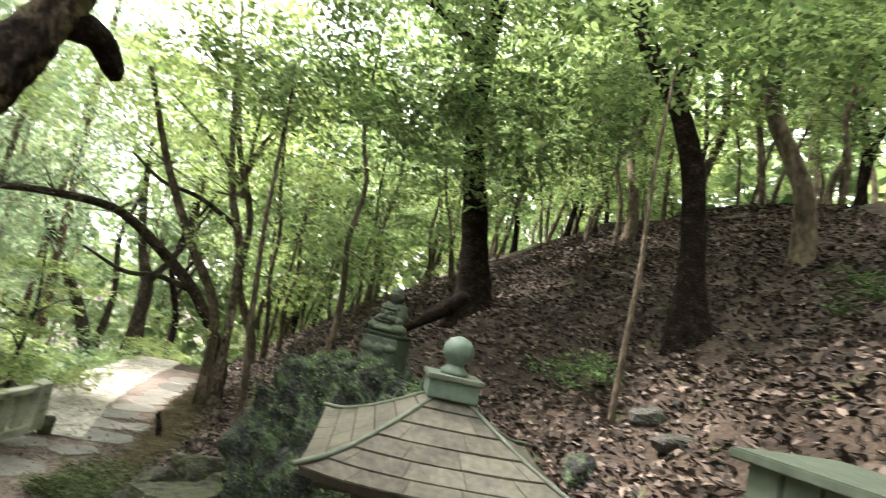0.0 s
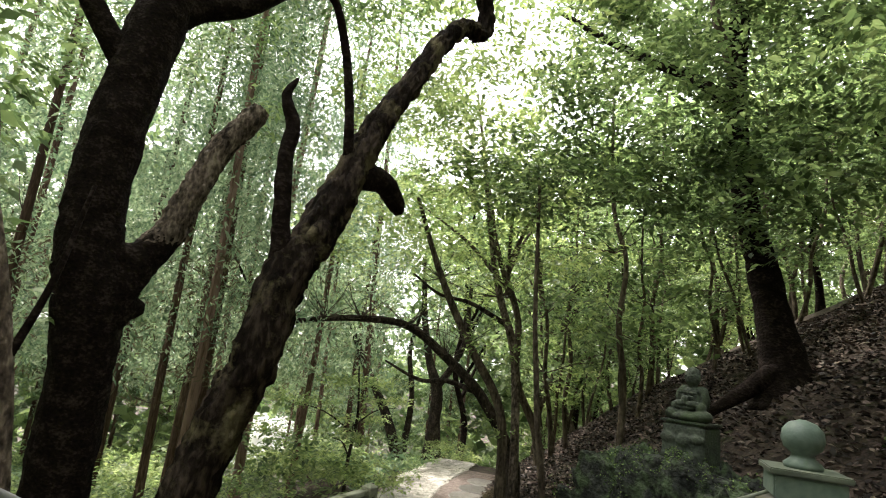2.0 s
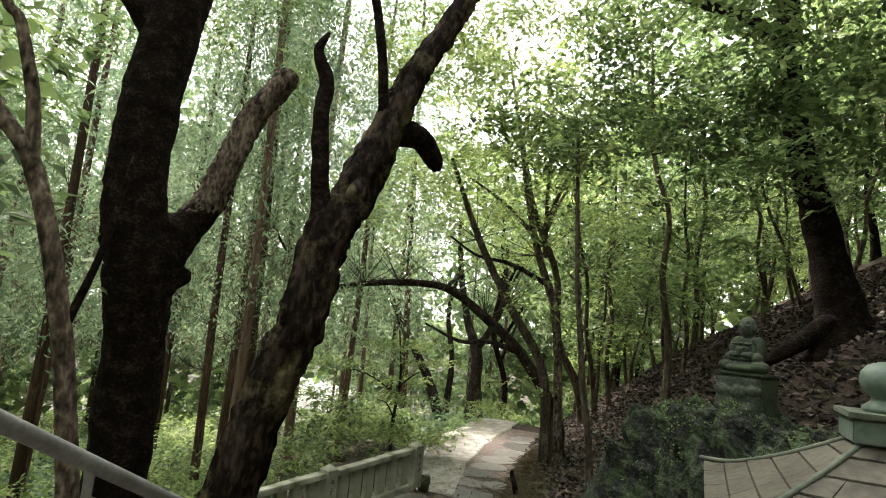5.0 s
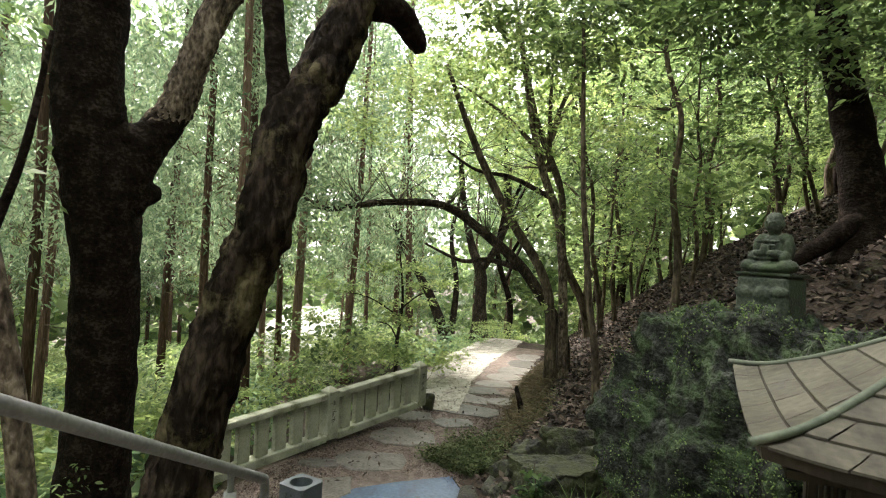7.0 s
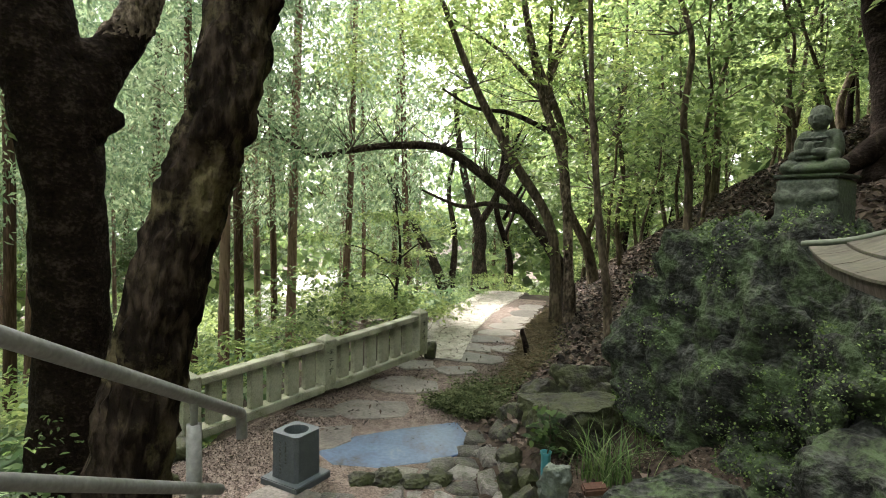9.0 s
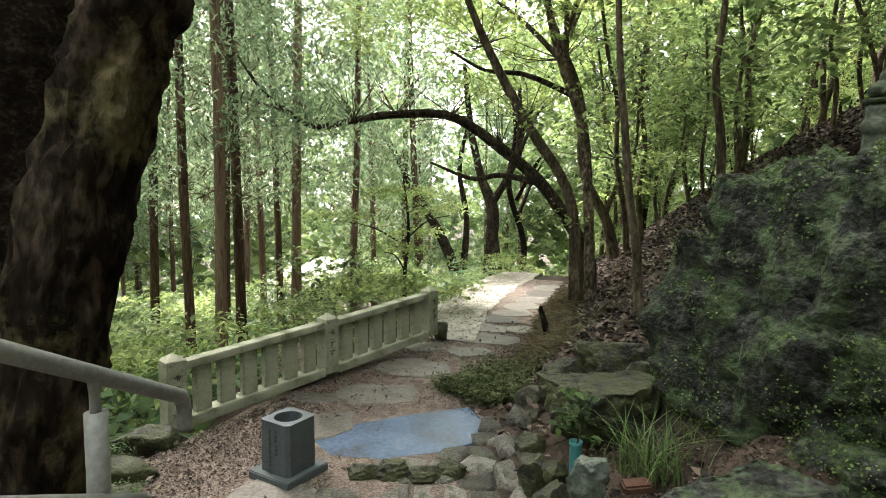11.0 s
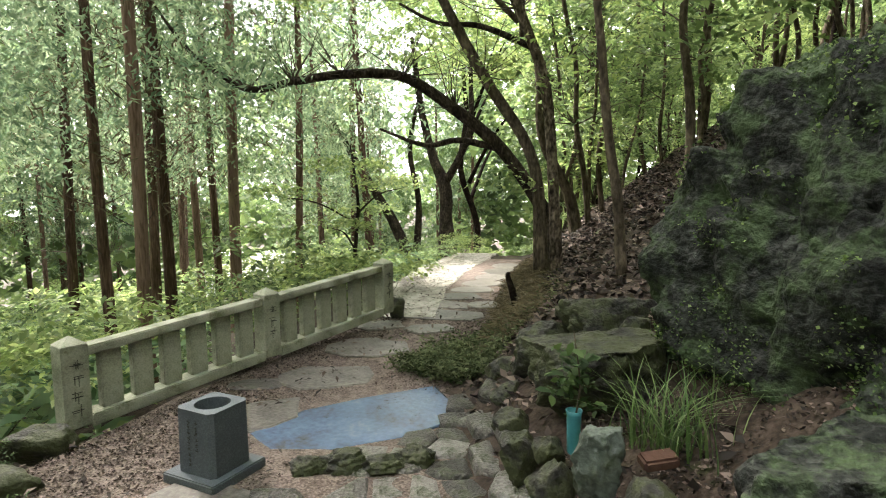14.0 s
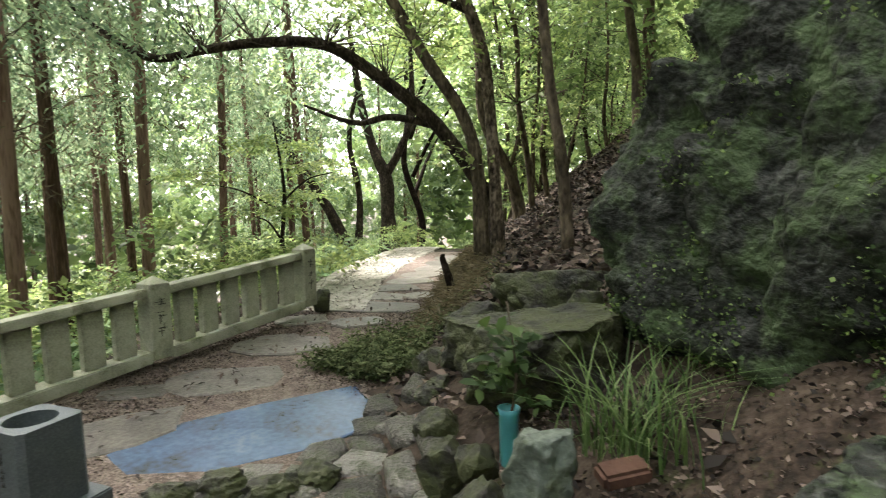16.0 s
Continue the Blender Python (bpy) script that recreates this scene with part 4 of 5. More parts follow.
for kx, (area, keepfn, st, sd) in enumerate((((-4.8, -1.2, 3.0, 7.2), on_landing, 0.27, 7),)):
    for p, poly in cells(*area, st, sd, keepfn):
        c = np.array(poly).mean(axis=0)
        ob = obj("paving_stone", slab_piece([q - c for q in poly], 0.09, rng, 0.03, 0.012), COBBLE, paving)
        ob.location = (c[0], c[1], ground_z(*c) + 0.016 + rng.uniform(-0.012, 0.022))
        ob.rotation_euler = (rng.normal(0, 0.05), rng.normal(0, 0.05), 0)


# ---- trees ----
def tree(name, base, label, category="tree", group=""):
    return thing(name, base, label, category, group)


def limb(t, name, pts, material, segs=14, rough=0.09, freq=5.0, flare=0.0, label="", plates=0.0, steps=7):
    o = t.matrix_world.translation
    return part(name, tube(name, pts, segs, steps, rough, freq, plates, origin=o, flare=flare), material, t, label)


def crown(t, blobs, per_m3, per, spread, size, material, seed, name="crown", aspect=0.46, droop=0.25, rounded=False):
    r = np.random.default_rng(seed)
    o = np.array(t.matrix_world.translation)
    pts = blob_points(blobs, per_m3, r) - o
    return part(name, sprays(name, pts, per, spread, size, r, aspect, droop, rounded), material, t)


def twigs(t, starts, count, length, seed, material=None, r0=0.012, name="twig_spray"):
    """Thin side twigs that leave a limb at random and rise."""
    rr = random.Random(seed)
    o = t.matrix_world.translation
    verts, faces = [], []
    for i in range(count):
        a = Vector(rr.choice(starts))
        d = Vector((rr.uniform(-1, 1), rr.uniform(-1, 1), rr.uniform(-0.1, 0.9))).normalized()
        p, r = a.copy(), r0 * rr.uniform(0.6, 1.2)
        ring0 = None
        for k in range(6):
            u = d.orthogonal().normalized()
            w = d.cross(u)
            ring = []
            for s in range(5):
                an = 6.283 * s / 5
                q = p + (u * math.cos(an) + w * math.sin(an)) * r - o
                ring.append(len(verts))
                verts.append(tuple(q))
            if ring0:
                for s in range(5):
                    faces.append((ring0[s], ring0[(s + 1) % 5], ring[(s + 1) % 5], ring[s]))
            ring0 = ring
            d = (d + Vector((rr.uniform(-0.3, 0.3), rr.uniform(-0.3, 0.3), rr.uniform(-0.15, 0.25)))).normalized()
            p = p + d * length / 6 * rr.uniform(0.7, 1.3)
            r *= 0.72
    return tagged(part(name, mesh(name, verts, faces, True), material or TWIG, t), kind="stuff")


# thick forked tree beyond the rail
t1 = tree("forked_tree", (-6.1, 3.58, -0.75), "old dark-barked forked tree with a sawn-off limb")
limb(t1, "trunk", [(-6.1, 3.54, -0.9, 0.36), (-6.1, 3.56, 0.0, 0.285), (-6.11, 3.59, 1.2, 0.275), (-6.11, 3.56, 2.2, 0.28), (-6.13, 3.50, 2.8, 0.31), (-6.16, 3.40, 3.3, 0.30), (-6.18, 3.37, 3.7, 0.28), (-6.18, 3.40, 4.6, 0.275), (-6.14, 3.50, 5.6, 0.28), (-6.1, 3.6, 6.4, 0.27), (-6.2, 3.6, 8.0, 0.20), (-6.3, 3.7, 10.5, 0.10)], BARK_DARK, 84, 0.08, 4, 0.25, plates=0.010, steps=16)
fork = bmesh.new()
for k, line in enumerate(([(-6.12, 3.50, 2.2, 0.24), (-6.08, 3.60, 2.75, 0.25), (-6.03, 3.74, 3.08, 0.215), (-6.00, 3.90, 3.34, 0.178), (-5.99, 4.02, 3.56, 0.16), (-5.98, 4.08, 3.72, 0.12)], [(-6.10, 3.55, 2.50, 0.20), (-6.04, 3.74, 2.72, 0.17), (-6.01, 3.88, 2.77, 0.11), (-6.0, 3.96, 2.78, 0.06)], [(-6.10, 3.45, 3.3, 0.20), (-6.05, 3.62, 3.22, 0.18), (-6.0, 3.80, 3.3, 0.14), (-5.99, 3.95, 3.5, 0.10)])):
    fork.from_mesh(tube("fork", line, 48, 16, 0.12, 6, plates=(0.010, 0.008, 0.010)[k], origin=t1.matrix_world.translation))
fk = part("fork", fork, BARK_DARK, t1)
fm = fk.modifiers.new("blend", "REMESH")
fm.mode, fm.voxel_size, fm.use_smooth_shade = "VOXEL", 0.02, True
limb(t1, "sawn_limb", [(-6.03, 3.78, 3.12, 0.16), (-6.00, 3.90, 3.36, 0.168), (-5.97, 4.06, 3.66, 0.162), (-5.94, 4.18, 4.1, 0.152), (-5.86, 4.36, 4.65, 0.145), (-5.74, 4.60, 5.10, 0.135), (-5.71, 4.66, 5.20, 0.10)], BARK_BROWN, 48, 0.12, 6, 0, "browner sawn-off limb", plates=0.018, steps=16)
limb(t1, "limb", [(-6.12, 3.55, 5.75, 0.17), (-6.0, 3.85, 6.1, 0.15), (-5.85, 4.3, 6.4, 0.13), (-5.6, 5.0, 7.2, 0.09)], BARK_DARK)
limb(t1, "limb", [(-6.2, 3.3, 5.2, 0.13), (-6.3, 2.7, 5.9, 0.10), (-6.4, 1.9, 6.3, 0.08), (-6.4, 1.0, 6.9, 0.05)], BARK_DARK)
crown(t1, [(-6.2, 3.4, 8.6, 2.4, 2.4, 1.6), (-5.4, 5.4, 8.0, 1.5, 1.5, 1.0), (-6.2, 1.2, 7.3, 1.6, 1.6, 1.0), (-7.6, 2.6, 5.7, 1.5, 1.4, 0.8), (-8.2, 4.2, 6.9, 1.5, 1.4, 0.9), (-8.6, 6.2, 7.7, 1.3, 1.2, 0.7), (-6.6, 5.5, 5.5, 0.8, 0.7, 0.5)], 13, 14, 0.16, 0.10, LEAF, 1)
crown(t1, [(-6.0, 3.40, 2.62, 0.10, 0.35, 0.12), (-5.75, 3.3, 0.3, 0.2, 0.25, 0.15)], 130, 6, 0.06, 0.06, LEAF, 2, "epicormic_sprays", rounded=True)

# leaning tree close to the steps
t2 = tree("leaning_tree", (-3.36, 2.66, -0.5), "dark leaning tree with a drooping broken stub")
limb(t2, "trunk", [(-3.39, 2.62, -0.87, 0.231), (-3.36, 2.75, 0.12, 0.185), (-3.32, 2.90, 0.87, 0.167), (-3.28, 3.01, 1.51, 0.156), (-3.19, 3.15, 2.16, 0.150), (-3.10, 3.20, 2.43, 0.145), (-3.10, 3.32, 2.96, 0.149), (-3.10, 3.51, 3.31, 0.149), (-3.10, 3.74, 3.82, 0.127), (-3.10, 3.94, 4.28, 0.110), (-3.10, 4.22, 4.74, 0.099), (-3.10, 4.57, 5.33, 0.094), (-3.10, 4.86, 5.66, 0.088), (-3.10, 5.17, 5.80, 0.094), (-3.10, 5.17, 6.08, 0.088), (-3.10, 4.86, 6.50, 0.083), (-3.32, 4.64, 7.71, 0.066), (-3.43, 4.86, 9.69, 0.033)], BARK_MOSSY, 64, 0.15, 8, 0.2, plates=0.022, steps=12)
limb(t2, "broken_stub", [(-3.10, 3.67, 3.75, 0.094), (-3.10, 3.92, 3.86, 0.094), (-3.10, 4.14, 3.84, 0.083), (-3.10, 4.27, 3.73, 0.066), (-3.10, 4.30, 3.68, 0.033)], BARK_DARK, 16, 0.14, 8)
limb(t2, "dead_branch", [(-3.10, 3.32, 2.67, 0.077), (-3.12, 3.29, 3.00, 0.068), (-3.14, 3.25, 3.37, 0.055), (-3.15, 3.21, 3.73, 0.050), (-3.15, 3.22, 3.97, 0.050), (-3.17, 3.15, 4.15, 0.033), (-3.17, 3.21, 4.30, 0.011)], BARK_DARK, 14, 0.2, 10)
limb(t2, "thin_branch", [(-3.10, 3.69, 3.92, 0.039), (-3.10, 3.62, 4.30, 0.033), (-3.10, 3.52, 4.63, 0.031), (-3.10, 3.38, 4.91, 0.029), (-3.10, 3.21, 5.09, 0.029), (-3.10, 2.99, 5.95, 0.022)], BARK_DARK, 10)
crown(t2, [(-3.0, 4.4, 8.6, 1.8, 1.8, 1.2), (-3.0, 2.6, 6.4, 1.0, 1.0, 0.6)], 16, 14, 0.16, 0.09, LEAF, 3)

# high canopy of the big trees
crown(t1, [(-8, 5, 10.5, 3, 2.6, 1.2), (-9, 9, 11.5, 3, 2.6, 1.2)], 6, 14, 0.24, 0.18, LEAF, 61, "upper_crown")

# slim forked tree
t3 = tree("slim_tree", (-3.95, 2.50, -0.2), "slim pale-barked tree that forks above head height")
limb(t3, "trunk", [(-3.95, 2.50, -0.4, 0.075), (-3.96, 2.48, 1.0, 0.062), (-4.02, 2.35, 2.0, 0.056), (-4.08, 2.2, 2.7, 0.052), (-4.15, 2.03, 3.24, 0.05), (-4.23, 1.82, 3.56, 0.042), (-4.3, 1.6, 4.2, 0.04), (-4.3, 1.5, 5.6, 0.03)], BARK_BROWN, 14, 0.08, 6, 0.2)
limb(t3, "limb", [(-4.15, 2.04, 3.2, 0.042), (-4.17, 1.99, 3.6, 0.036), (-4.20, 1.88, 4.0, 0.03), (-4.24, 1.79, 4.3, 0.028), (-4.3, 1.9, 6, 0.02)], BARK_BROWN, 12)
limb(t3, "limb", [(-4.04, 2.3, 2.3, 0.025), (-4.0, 2.42, 2.8, 0.02), (-3.98, 2.5, 3.4, 0.012)], BARK_DARK, 8)
crown(t3, [(-4.3, 1.7, 5.8, 1.2, 1.2, 0.8)], 22, 14, 0.15, 0.09, LEAF, 4)

# tall tree on the slope and its neighbour
t4 = tree("slope_tree", (-0.9, 9.3, ground_z(-0.9, 9.3) - 0.1), "tall dark tree on the slope with spreading roots")
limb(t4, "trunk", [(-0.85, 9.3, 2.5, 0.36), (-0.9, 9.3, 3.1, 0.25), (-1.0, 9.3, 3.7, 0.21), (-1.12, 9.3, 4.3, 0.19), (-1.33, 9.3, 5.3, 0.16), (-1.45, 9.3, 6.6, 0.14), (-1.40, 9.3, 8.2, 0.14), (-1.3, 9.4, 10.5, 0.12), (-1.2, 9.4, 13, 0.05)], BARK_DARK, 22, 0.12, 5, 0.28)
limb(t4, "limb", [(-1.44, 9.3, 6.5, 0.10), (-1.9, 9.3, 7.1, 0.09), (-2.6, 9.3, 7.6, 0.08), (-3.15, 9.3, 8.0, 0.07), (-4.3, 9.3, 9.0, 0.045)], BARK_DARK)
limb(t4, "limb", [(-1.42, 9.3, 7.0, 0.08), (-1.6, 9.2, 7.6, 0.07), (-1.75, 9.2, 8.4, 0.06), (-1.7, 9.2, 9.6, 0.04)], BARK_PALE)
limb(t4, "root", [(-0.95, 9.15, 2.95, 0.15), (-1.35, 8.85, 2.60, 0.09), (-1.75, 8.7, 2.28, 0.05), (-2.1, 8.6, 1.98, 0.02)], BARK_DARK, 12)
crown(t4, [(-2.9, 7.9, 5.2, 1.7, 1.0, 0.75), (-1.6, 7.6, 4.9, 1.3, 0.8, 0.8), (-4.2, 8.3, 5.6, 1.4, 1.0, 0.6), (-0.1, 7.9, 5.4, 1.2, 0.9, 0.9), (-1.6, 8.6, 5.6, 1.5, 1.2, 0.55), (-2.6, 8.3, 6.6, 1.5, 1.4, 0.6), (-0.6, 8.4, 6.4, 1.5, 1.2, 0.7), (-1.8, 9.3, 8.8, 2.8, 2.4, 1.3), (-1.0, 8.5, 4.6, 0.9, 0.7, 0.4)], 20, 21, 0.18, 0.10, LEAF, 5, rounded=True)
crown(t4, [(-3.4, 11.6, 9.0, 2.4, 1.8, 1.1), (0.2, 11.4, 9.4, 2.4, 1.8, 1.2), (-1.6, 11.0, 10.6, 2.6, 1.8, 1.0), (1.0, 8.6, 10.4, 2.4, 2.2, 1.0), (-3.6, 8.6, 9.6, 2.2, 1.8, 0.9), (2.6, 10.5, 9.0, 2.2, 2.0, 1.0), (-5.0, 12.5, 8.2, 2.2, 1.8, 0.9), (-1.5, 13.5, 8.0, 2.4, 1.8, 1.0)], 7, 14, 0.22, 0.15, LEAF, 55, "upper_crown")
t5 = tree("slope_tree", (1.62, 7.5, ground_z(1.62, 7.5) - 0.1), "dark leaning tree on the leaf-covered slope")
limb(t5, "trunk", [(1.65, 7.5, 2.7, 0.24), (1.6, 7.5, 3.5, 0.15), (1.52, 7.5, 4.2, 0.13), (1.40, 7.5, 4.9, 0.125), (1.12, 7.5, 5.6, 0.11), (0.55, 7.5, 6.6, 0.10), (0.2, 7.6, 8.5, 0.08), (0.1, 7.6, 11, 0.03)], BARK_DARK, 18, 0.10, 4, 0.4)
limb(t5, "limb", [(1.05, 7.5, 5.7, 0.06), (1.35, 7.6, 6.6, 0.045), (1.5, 7.7, 7.6, 0.03)], BARK_DARK)
# the first two masses are unseen overhead, added to shade the slope
crown(t5, [(-1.3, 5.7, 7.4, 1.9, 1.5, 0.7), (0.2, 5.2, 7.6, 1.6, 1.4, 0.7), (0.6, 7.6, 8.2, 2.4, 2.2, 1.4), (2.0, 7.8, 7.2, 1.6, 1.6, 0.9), (1.6, 6.4, 5.6, 1.1, 0.9, 0.5), (2.6, 6.8, 6.2, 1.2, 1.0, 0.6), (0.5, 6.6, 5.9, 1.1, 0.9, 0.5)], 12, 20, 0.18, 0.105, LEAF, 6, rounded=True)

# clump with the arching branch over the path
t6 = tree("arching_tree", (-5.15, 10.4, ground_z(-5.15, 10.4) - 0.1), "leaning tree clump with one limb arching over the path")
limb(t6, "arching_limb", [(-5.2, 10.8, 0.3, 0.135), (-5.45, 11.1, 1.0, 0.12), (-6.11, 10.83, 2.06, 0.10), (-6.75, 10.45, 2.71, 0.095), (-7.48, 10.02, 3.24, 0.08), (-8.31, 9.52, 3.29, 0.07), (-8.99, 9.11, 3.19, 0.06), (-9.6, 8.75, 3.09, 0.05), (-10.04, 8.49, 3.36, 0.04), (-10.48, 8.22, 3.77, 0.03), (-10.92, 7.96, 4.46, 0.02)], BARK_MID, 14, 0.1, 5)
limb(t6, "arching_limb", [(-9.55, 8.78, 3.1, 0.03), (-10.1, 8.3, 3.4, 0.022), (-11, 7.7, 3.75, 0.016), (-12.2, 7.0, 4.3, 0.01)], BARK_PALE, 8)
limb(t6, "trunk", [(-5.0, 10.4, 0.3, 0.10), (-5.02, 10.4, 0.9, 0.082), (-5.13, 10.29, 2.81, 0.075), (-5.43, 10.05, 3.92, 0.064), (-5.65, 9.9, 5.0, 0.05), (-5.9, 9.8, 6.5, 0.035)], BARK_BROWN, 14, 0.1, 5, 0.15)
limb(t6, "trunk", [(-5.15, 10.25, 0.3, 0.10), (-5.27, 10.18, 1.85, 0.08), (-5.79, 9.75, 2.97, 0.075), (-6.29, 9.33, 4.15, 0.06), (-6.8, 9.0, 5.6, 0.035)], BARK_PALE, 14, 0.08, 5, 0.1)
limb(t6, "limb", [(-6.15, 10.8, 2.1, 0.06), (-6.8, 10.6, 2.25, 0.05), (-7.4, 10.5, 2.2, 0.04), (-8.2, 10.3, 2.5, 0.02)], BARK_MID, 10)
limb(t6, "limb", [(-5.3, 10.2, 3.4, 0.05), (-6.0, 10.0, 3.75, 0.04), (-6.7, 9.9, 3.9, 0.03), (-7.4, 9.9, 4.3, 0.02)], BARK_MID, 10)
line6 = [(-6.75, 10.45, 2.71), (-7.48, 10.02, 3.24), (-8.31, 9.52, 3.29), (-8.99, 9.11, 3.19), (-9.6, 8.75, 3.09), (-5.8, 9.75, 3.0), (-6.3, 9.33, 4.1), (-5.4, 10.05, 3.9)]
twigs(t6, line6, 120, 1.6, 6)
crown(t6, [(-6.2, 9.6, 5.3, 2.0, 1.8, 0.8), (-8.2, 9.8, 4.9, 2.0, 1.6, 0.7), (-7.2, 10.6, 3.9, 1.3, 1.0, 0.4), (-5.2, 9.8, 3.1, 0.9, 0.8, 0.5), (-5.6, 10.2, 1.6, 0.6, 0.5, 0.35), (-9.8, 9.8, 5.6, 1.8, 1.6, 0.8), (-4.4, 9.6, 4.6, 1.3, 1.2, 0.8)], 12, 14, 0.18, 0.10, LEAF_BRIGHT, 7)

crown(t6, [(-5.5, 7.7, 8.0, 1.6, 1.4, 0.7), (-5.0, 8.7, 7.1, 1.4, 1.2, 0.6), (-7.5, 9.2, 7.6, 1.6, 1.3, 0.7), (-3.9, 7.7, 7.5, 1.3, 1.2, 0.7), (-6.2, 9.6, 6.3, 1.5, 1.2, 0.5), (-5.3, 7.2, 6.4, 1.5, 1.3, 0.5), (-5.2, 7.9, 5.7, 1.2, 1.0, 0.35), (-4.2, 8.6, 5.4, 1.1, 0.9, 0.35), (-6.6, 7.6, 7.0, 1.3, 1.2, 0.5)], 16, 14, 0.2, 0.11, LEAF_BRIGHT, 71, "upper_crown")

t7 = tree("slim_tree", (-3.26, 7.82, 0.8), "slim crooked young tree on the bank")
limb(t7, "trunk", [(-3.26, 7.82, 0.7, 0.052), (-3.30, 7.78, 1.35, 0.044), (-3.37, 7.73, 1.86, 0.040), (-3.43, 7.67, 2.6, 0.035), (-3.49, 7.63, 3.33, 0.03), (-3.59, 7.63, 5.2, 0.02)], BARK_PALE, 10, 0.1, 6)
crown(t7, [(-3.49, 7.63, 4.8, 0.9, 0.9, 0.6)], 22, 12, 0.15, 0.09, LEAF, 8)

# bright young tree below the end of the fence, its twigs in level tiers
t11 = tree("young_maple", (-9.2, 10.7, ground_z(-9.2, 10.7) - 0.1), "bright green young tree with level tiers of leaves")
limb(t11, "trunk", [(-9.2, 10.7, -1.2, 0.05), (-9.22, 10.68, 0.2, 0.04), (-9.15, 10.72, 1.2, 0.03), (-9.25, 10.65, 2.3, 0.015)], BARK_MID, 10, 0.1, 6)
for ax, ay, az in ((-10.4, 9.9, 1.35), (-8.3, 11.0, 1.5), (-9.9, 11.4, 1.0), (-9.0, 9.9, 0.8)):
    limb(t11, "limb", [(-9.2, 10.7, az - 0.5, 0.02), ((ax - 9.2) / 2, (ay + 10.7) / 2, az - 0.12, 0.014), (ax, ay, az, 0.006)], BARK_MID, 8)
crown(t11, [(-9.3, 10.6, 1.95, 1.1, 1.0, 0.10), (-10.2, 10.0, 1.45, 0.9, 0.8, 0.10), (-8.5, 10.9, 1.6, 0.8, 0.7, 0.09), (-9.7, 11.2, 1.1, 0.9, 0.8, 0.10), (-9.1, 10.1, 0.85, 0.9, 0.7, 0.09), (-10.6, 9.7, 0.7, 0.7, 0.7, 0.08)], 120, 14, 0.14, 0.085, LEAF_BRIGHT, 89, rounded=True)

# bare slim stem on the slope
zb = ground_z(0.77, 6.21)
t12 = tree("slim_tree", (0.77, 6.21, zb - 0.1), "bare slim yellowish stem among dead leaves on the slope")
limb(t12, "trunk", [(0.77, 6.21, zb - 0.1, 0.032), (0.78, 6.22, zb + 0.6, 0.026), (0.80, 6.22, zb + 1.4, 0.022), (0.78, 6.25, zb + 2.4, 0.018), (0.84, 6.3, zb + 3.6, 0.012)], BARK_PALE, 10, 0.12, 6)
crown(t12, [(0.84, 6.3, zb + 3.6, 0.7, 0.7, 0.4)], 20, 12, 0.15, 0.10, LEAF, 88)

# dark Y-shaped tree and its leaning neighbour at the far bend
t8 = tree("dark_forked_tree", (-12.4, 18.4, ground_z(-12.4, 18.4) - 0.1), "dark trunk forking low beside the far bend")
limb(t8, "trunk", [(-12.4, 18.4, -0.9, 0.30), (-12.45, 18.4, 0.5, 0.22), (-12.5, 18.4, 1.6, 0.21), (-12.9, 18.3, 2.6, 0.15), (-13.3, 18.2, 4.2, 0.12), (-13.5, 18, 6.5, 0.07)], BARK_MID, 16, 0.1, 3, 0.3)
limb(t8, "limb", [(-12.5, 18.4, 1.7, 0.15), (-12.0, 18.5, 2.5, 0.12), (-11.6, 18.6, 3.6, 0.10), (-11.6, 18.6, 5.6, 0.06)], BARK_MID)
crown(t8, [(-12.5, 18.2, 6.6, 2.6, 2.4, 1.4), (-11.4, 18.6, 5.4, 1.6, 1.6, 0.8), (-9, 18, 8.5, 2.6, 2.2, 1.2), (-15, 18, 9, 2.8, 2.2, 1.2)], 7, 14, 0.22, 0.15, LEAF_BRIGHT, 9)
t9 = tree("leaning_dark_tree", (-14.6, 19.2, ground_z(-14.6, 19.2) - 0.1), "thin dark tree leaning out over the slope")
limb(t9, "trunk", [(-14.4, 19.2, -1.6, 0.24), (-15.2, 19.0, 0.2, 0.19), (-16.2, 18.9, 1.6, 0.16), (-16.95, 18.8, 2.6, 0.14), (-17.6, 18.6, 3.8, 0.11), (-18.7, 18.2, 5.2, 0.08), (-20, 18, 6.0, 0.04)], BARK_MID, 14, 0.1, 3)
limb(t9, "limb", [(-14.4, 19.2, -1.3, 0.16), (-14.3, 19.3, 1.0, 0.11), (-14.6, 19.2, 3.0, 0.09), (-14.1, 19.2, 5.0, 0.05)], BARK_MID)
crown(t9, [(-17.5, 18.6, 5.2, 2.6, 2.2, 0.9), (-15.5, 18.8, 1.8, 1.8, 1.2, 0.35)], 6, 14, 0.22, 0.15, LEAF_BRIGHT, 10)
st = tree("tree_stump", (-4.45, 8.55, ground_z(-4.45, 8.55) - 0.05), "short broken dead stump beside the path")
limb(st, "stump", [(-4.62, 8.5, -0.1, 0.05), (-4.66, 8.48, 0.25, 0.04), (-4.72, 8.45, 0.48, 0.032), (-4.70, 8.45, 0.53, 0.012)], BARK_DARK, 12, 0.2, 9)


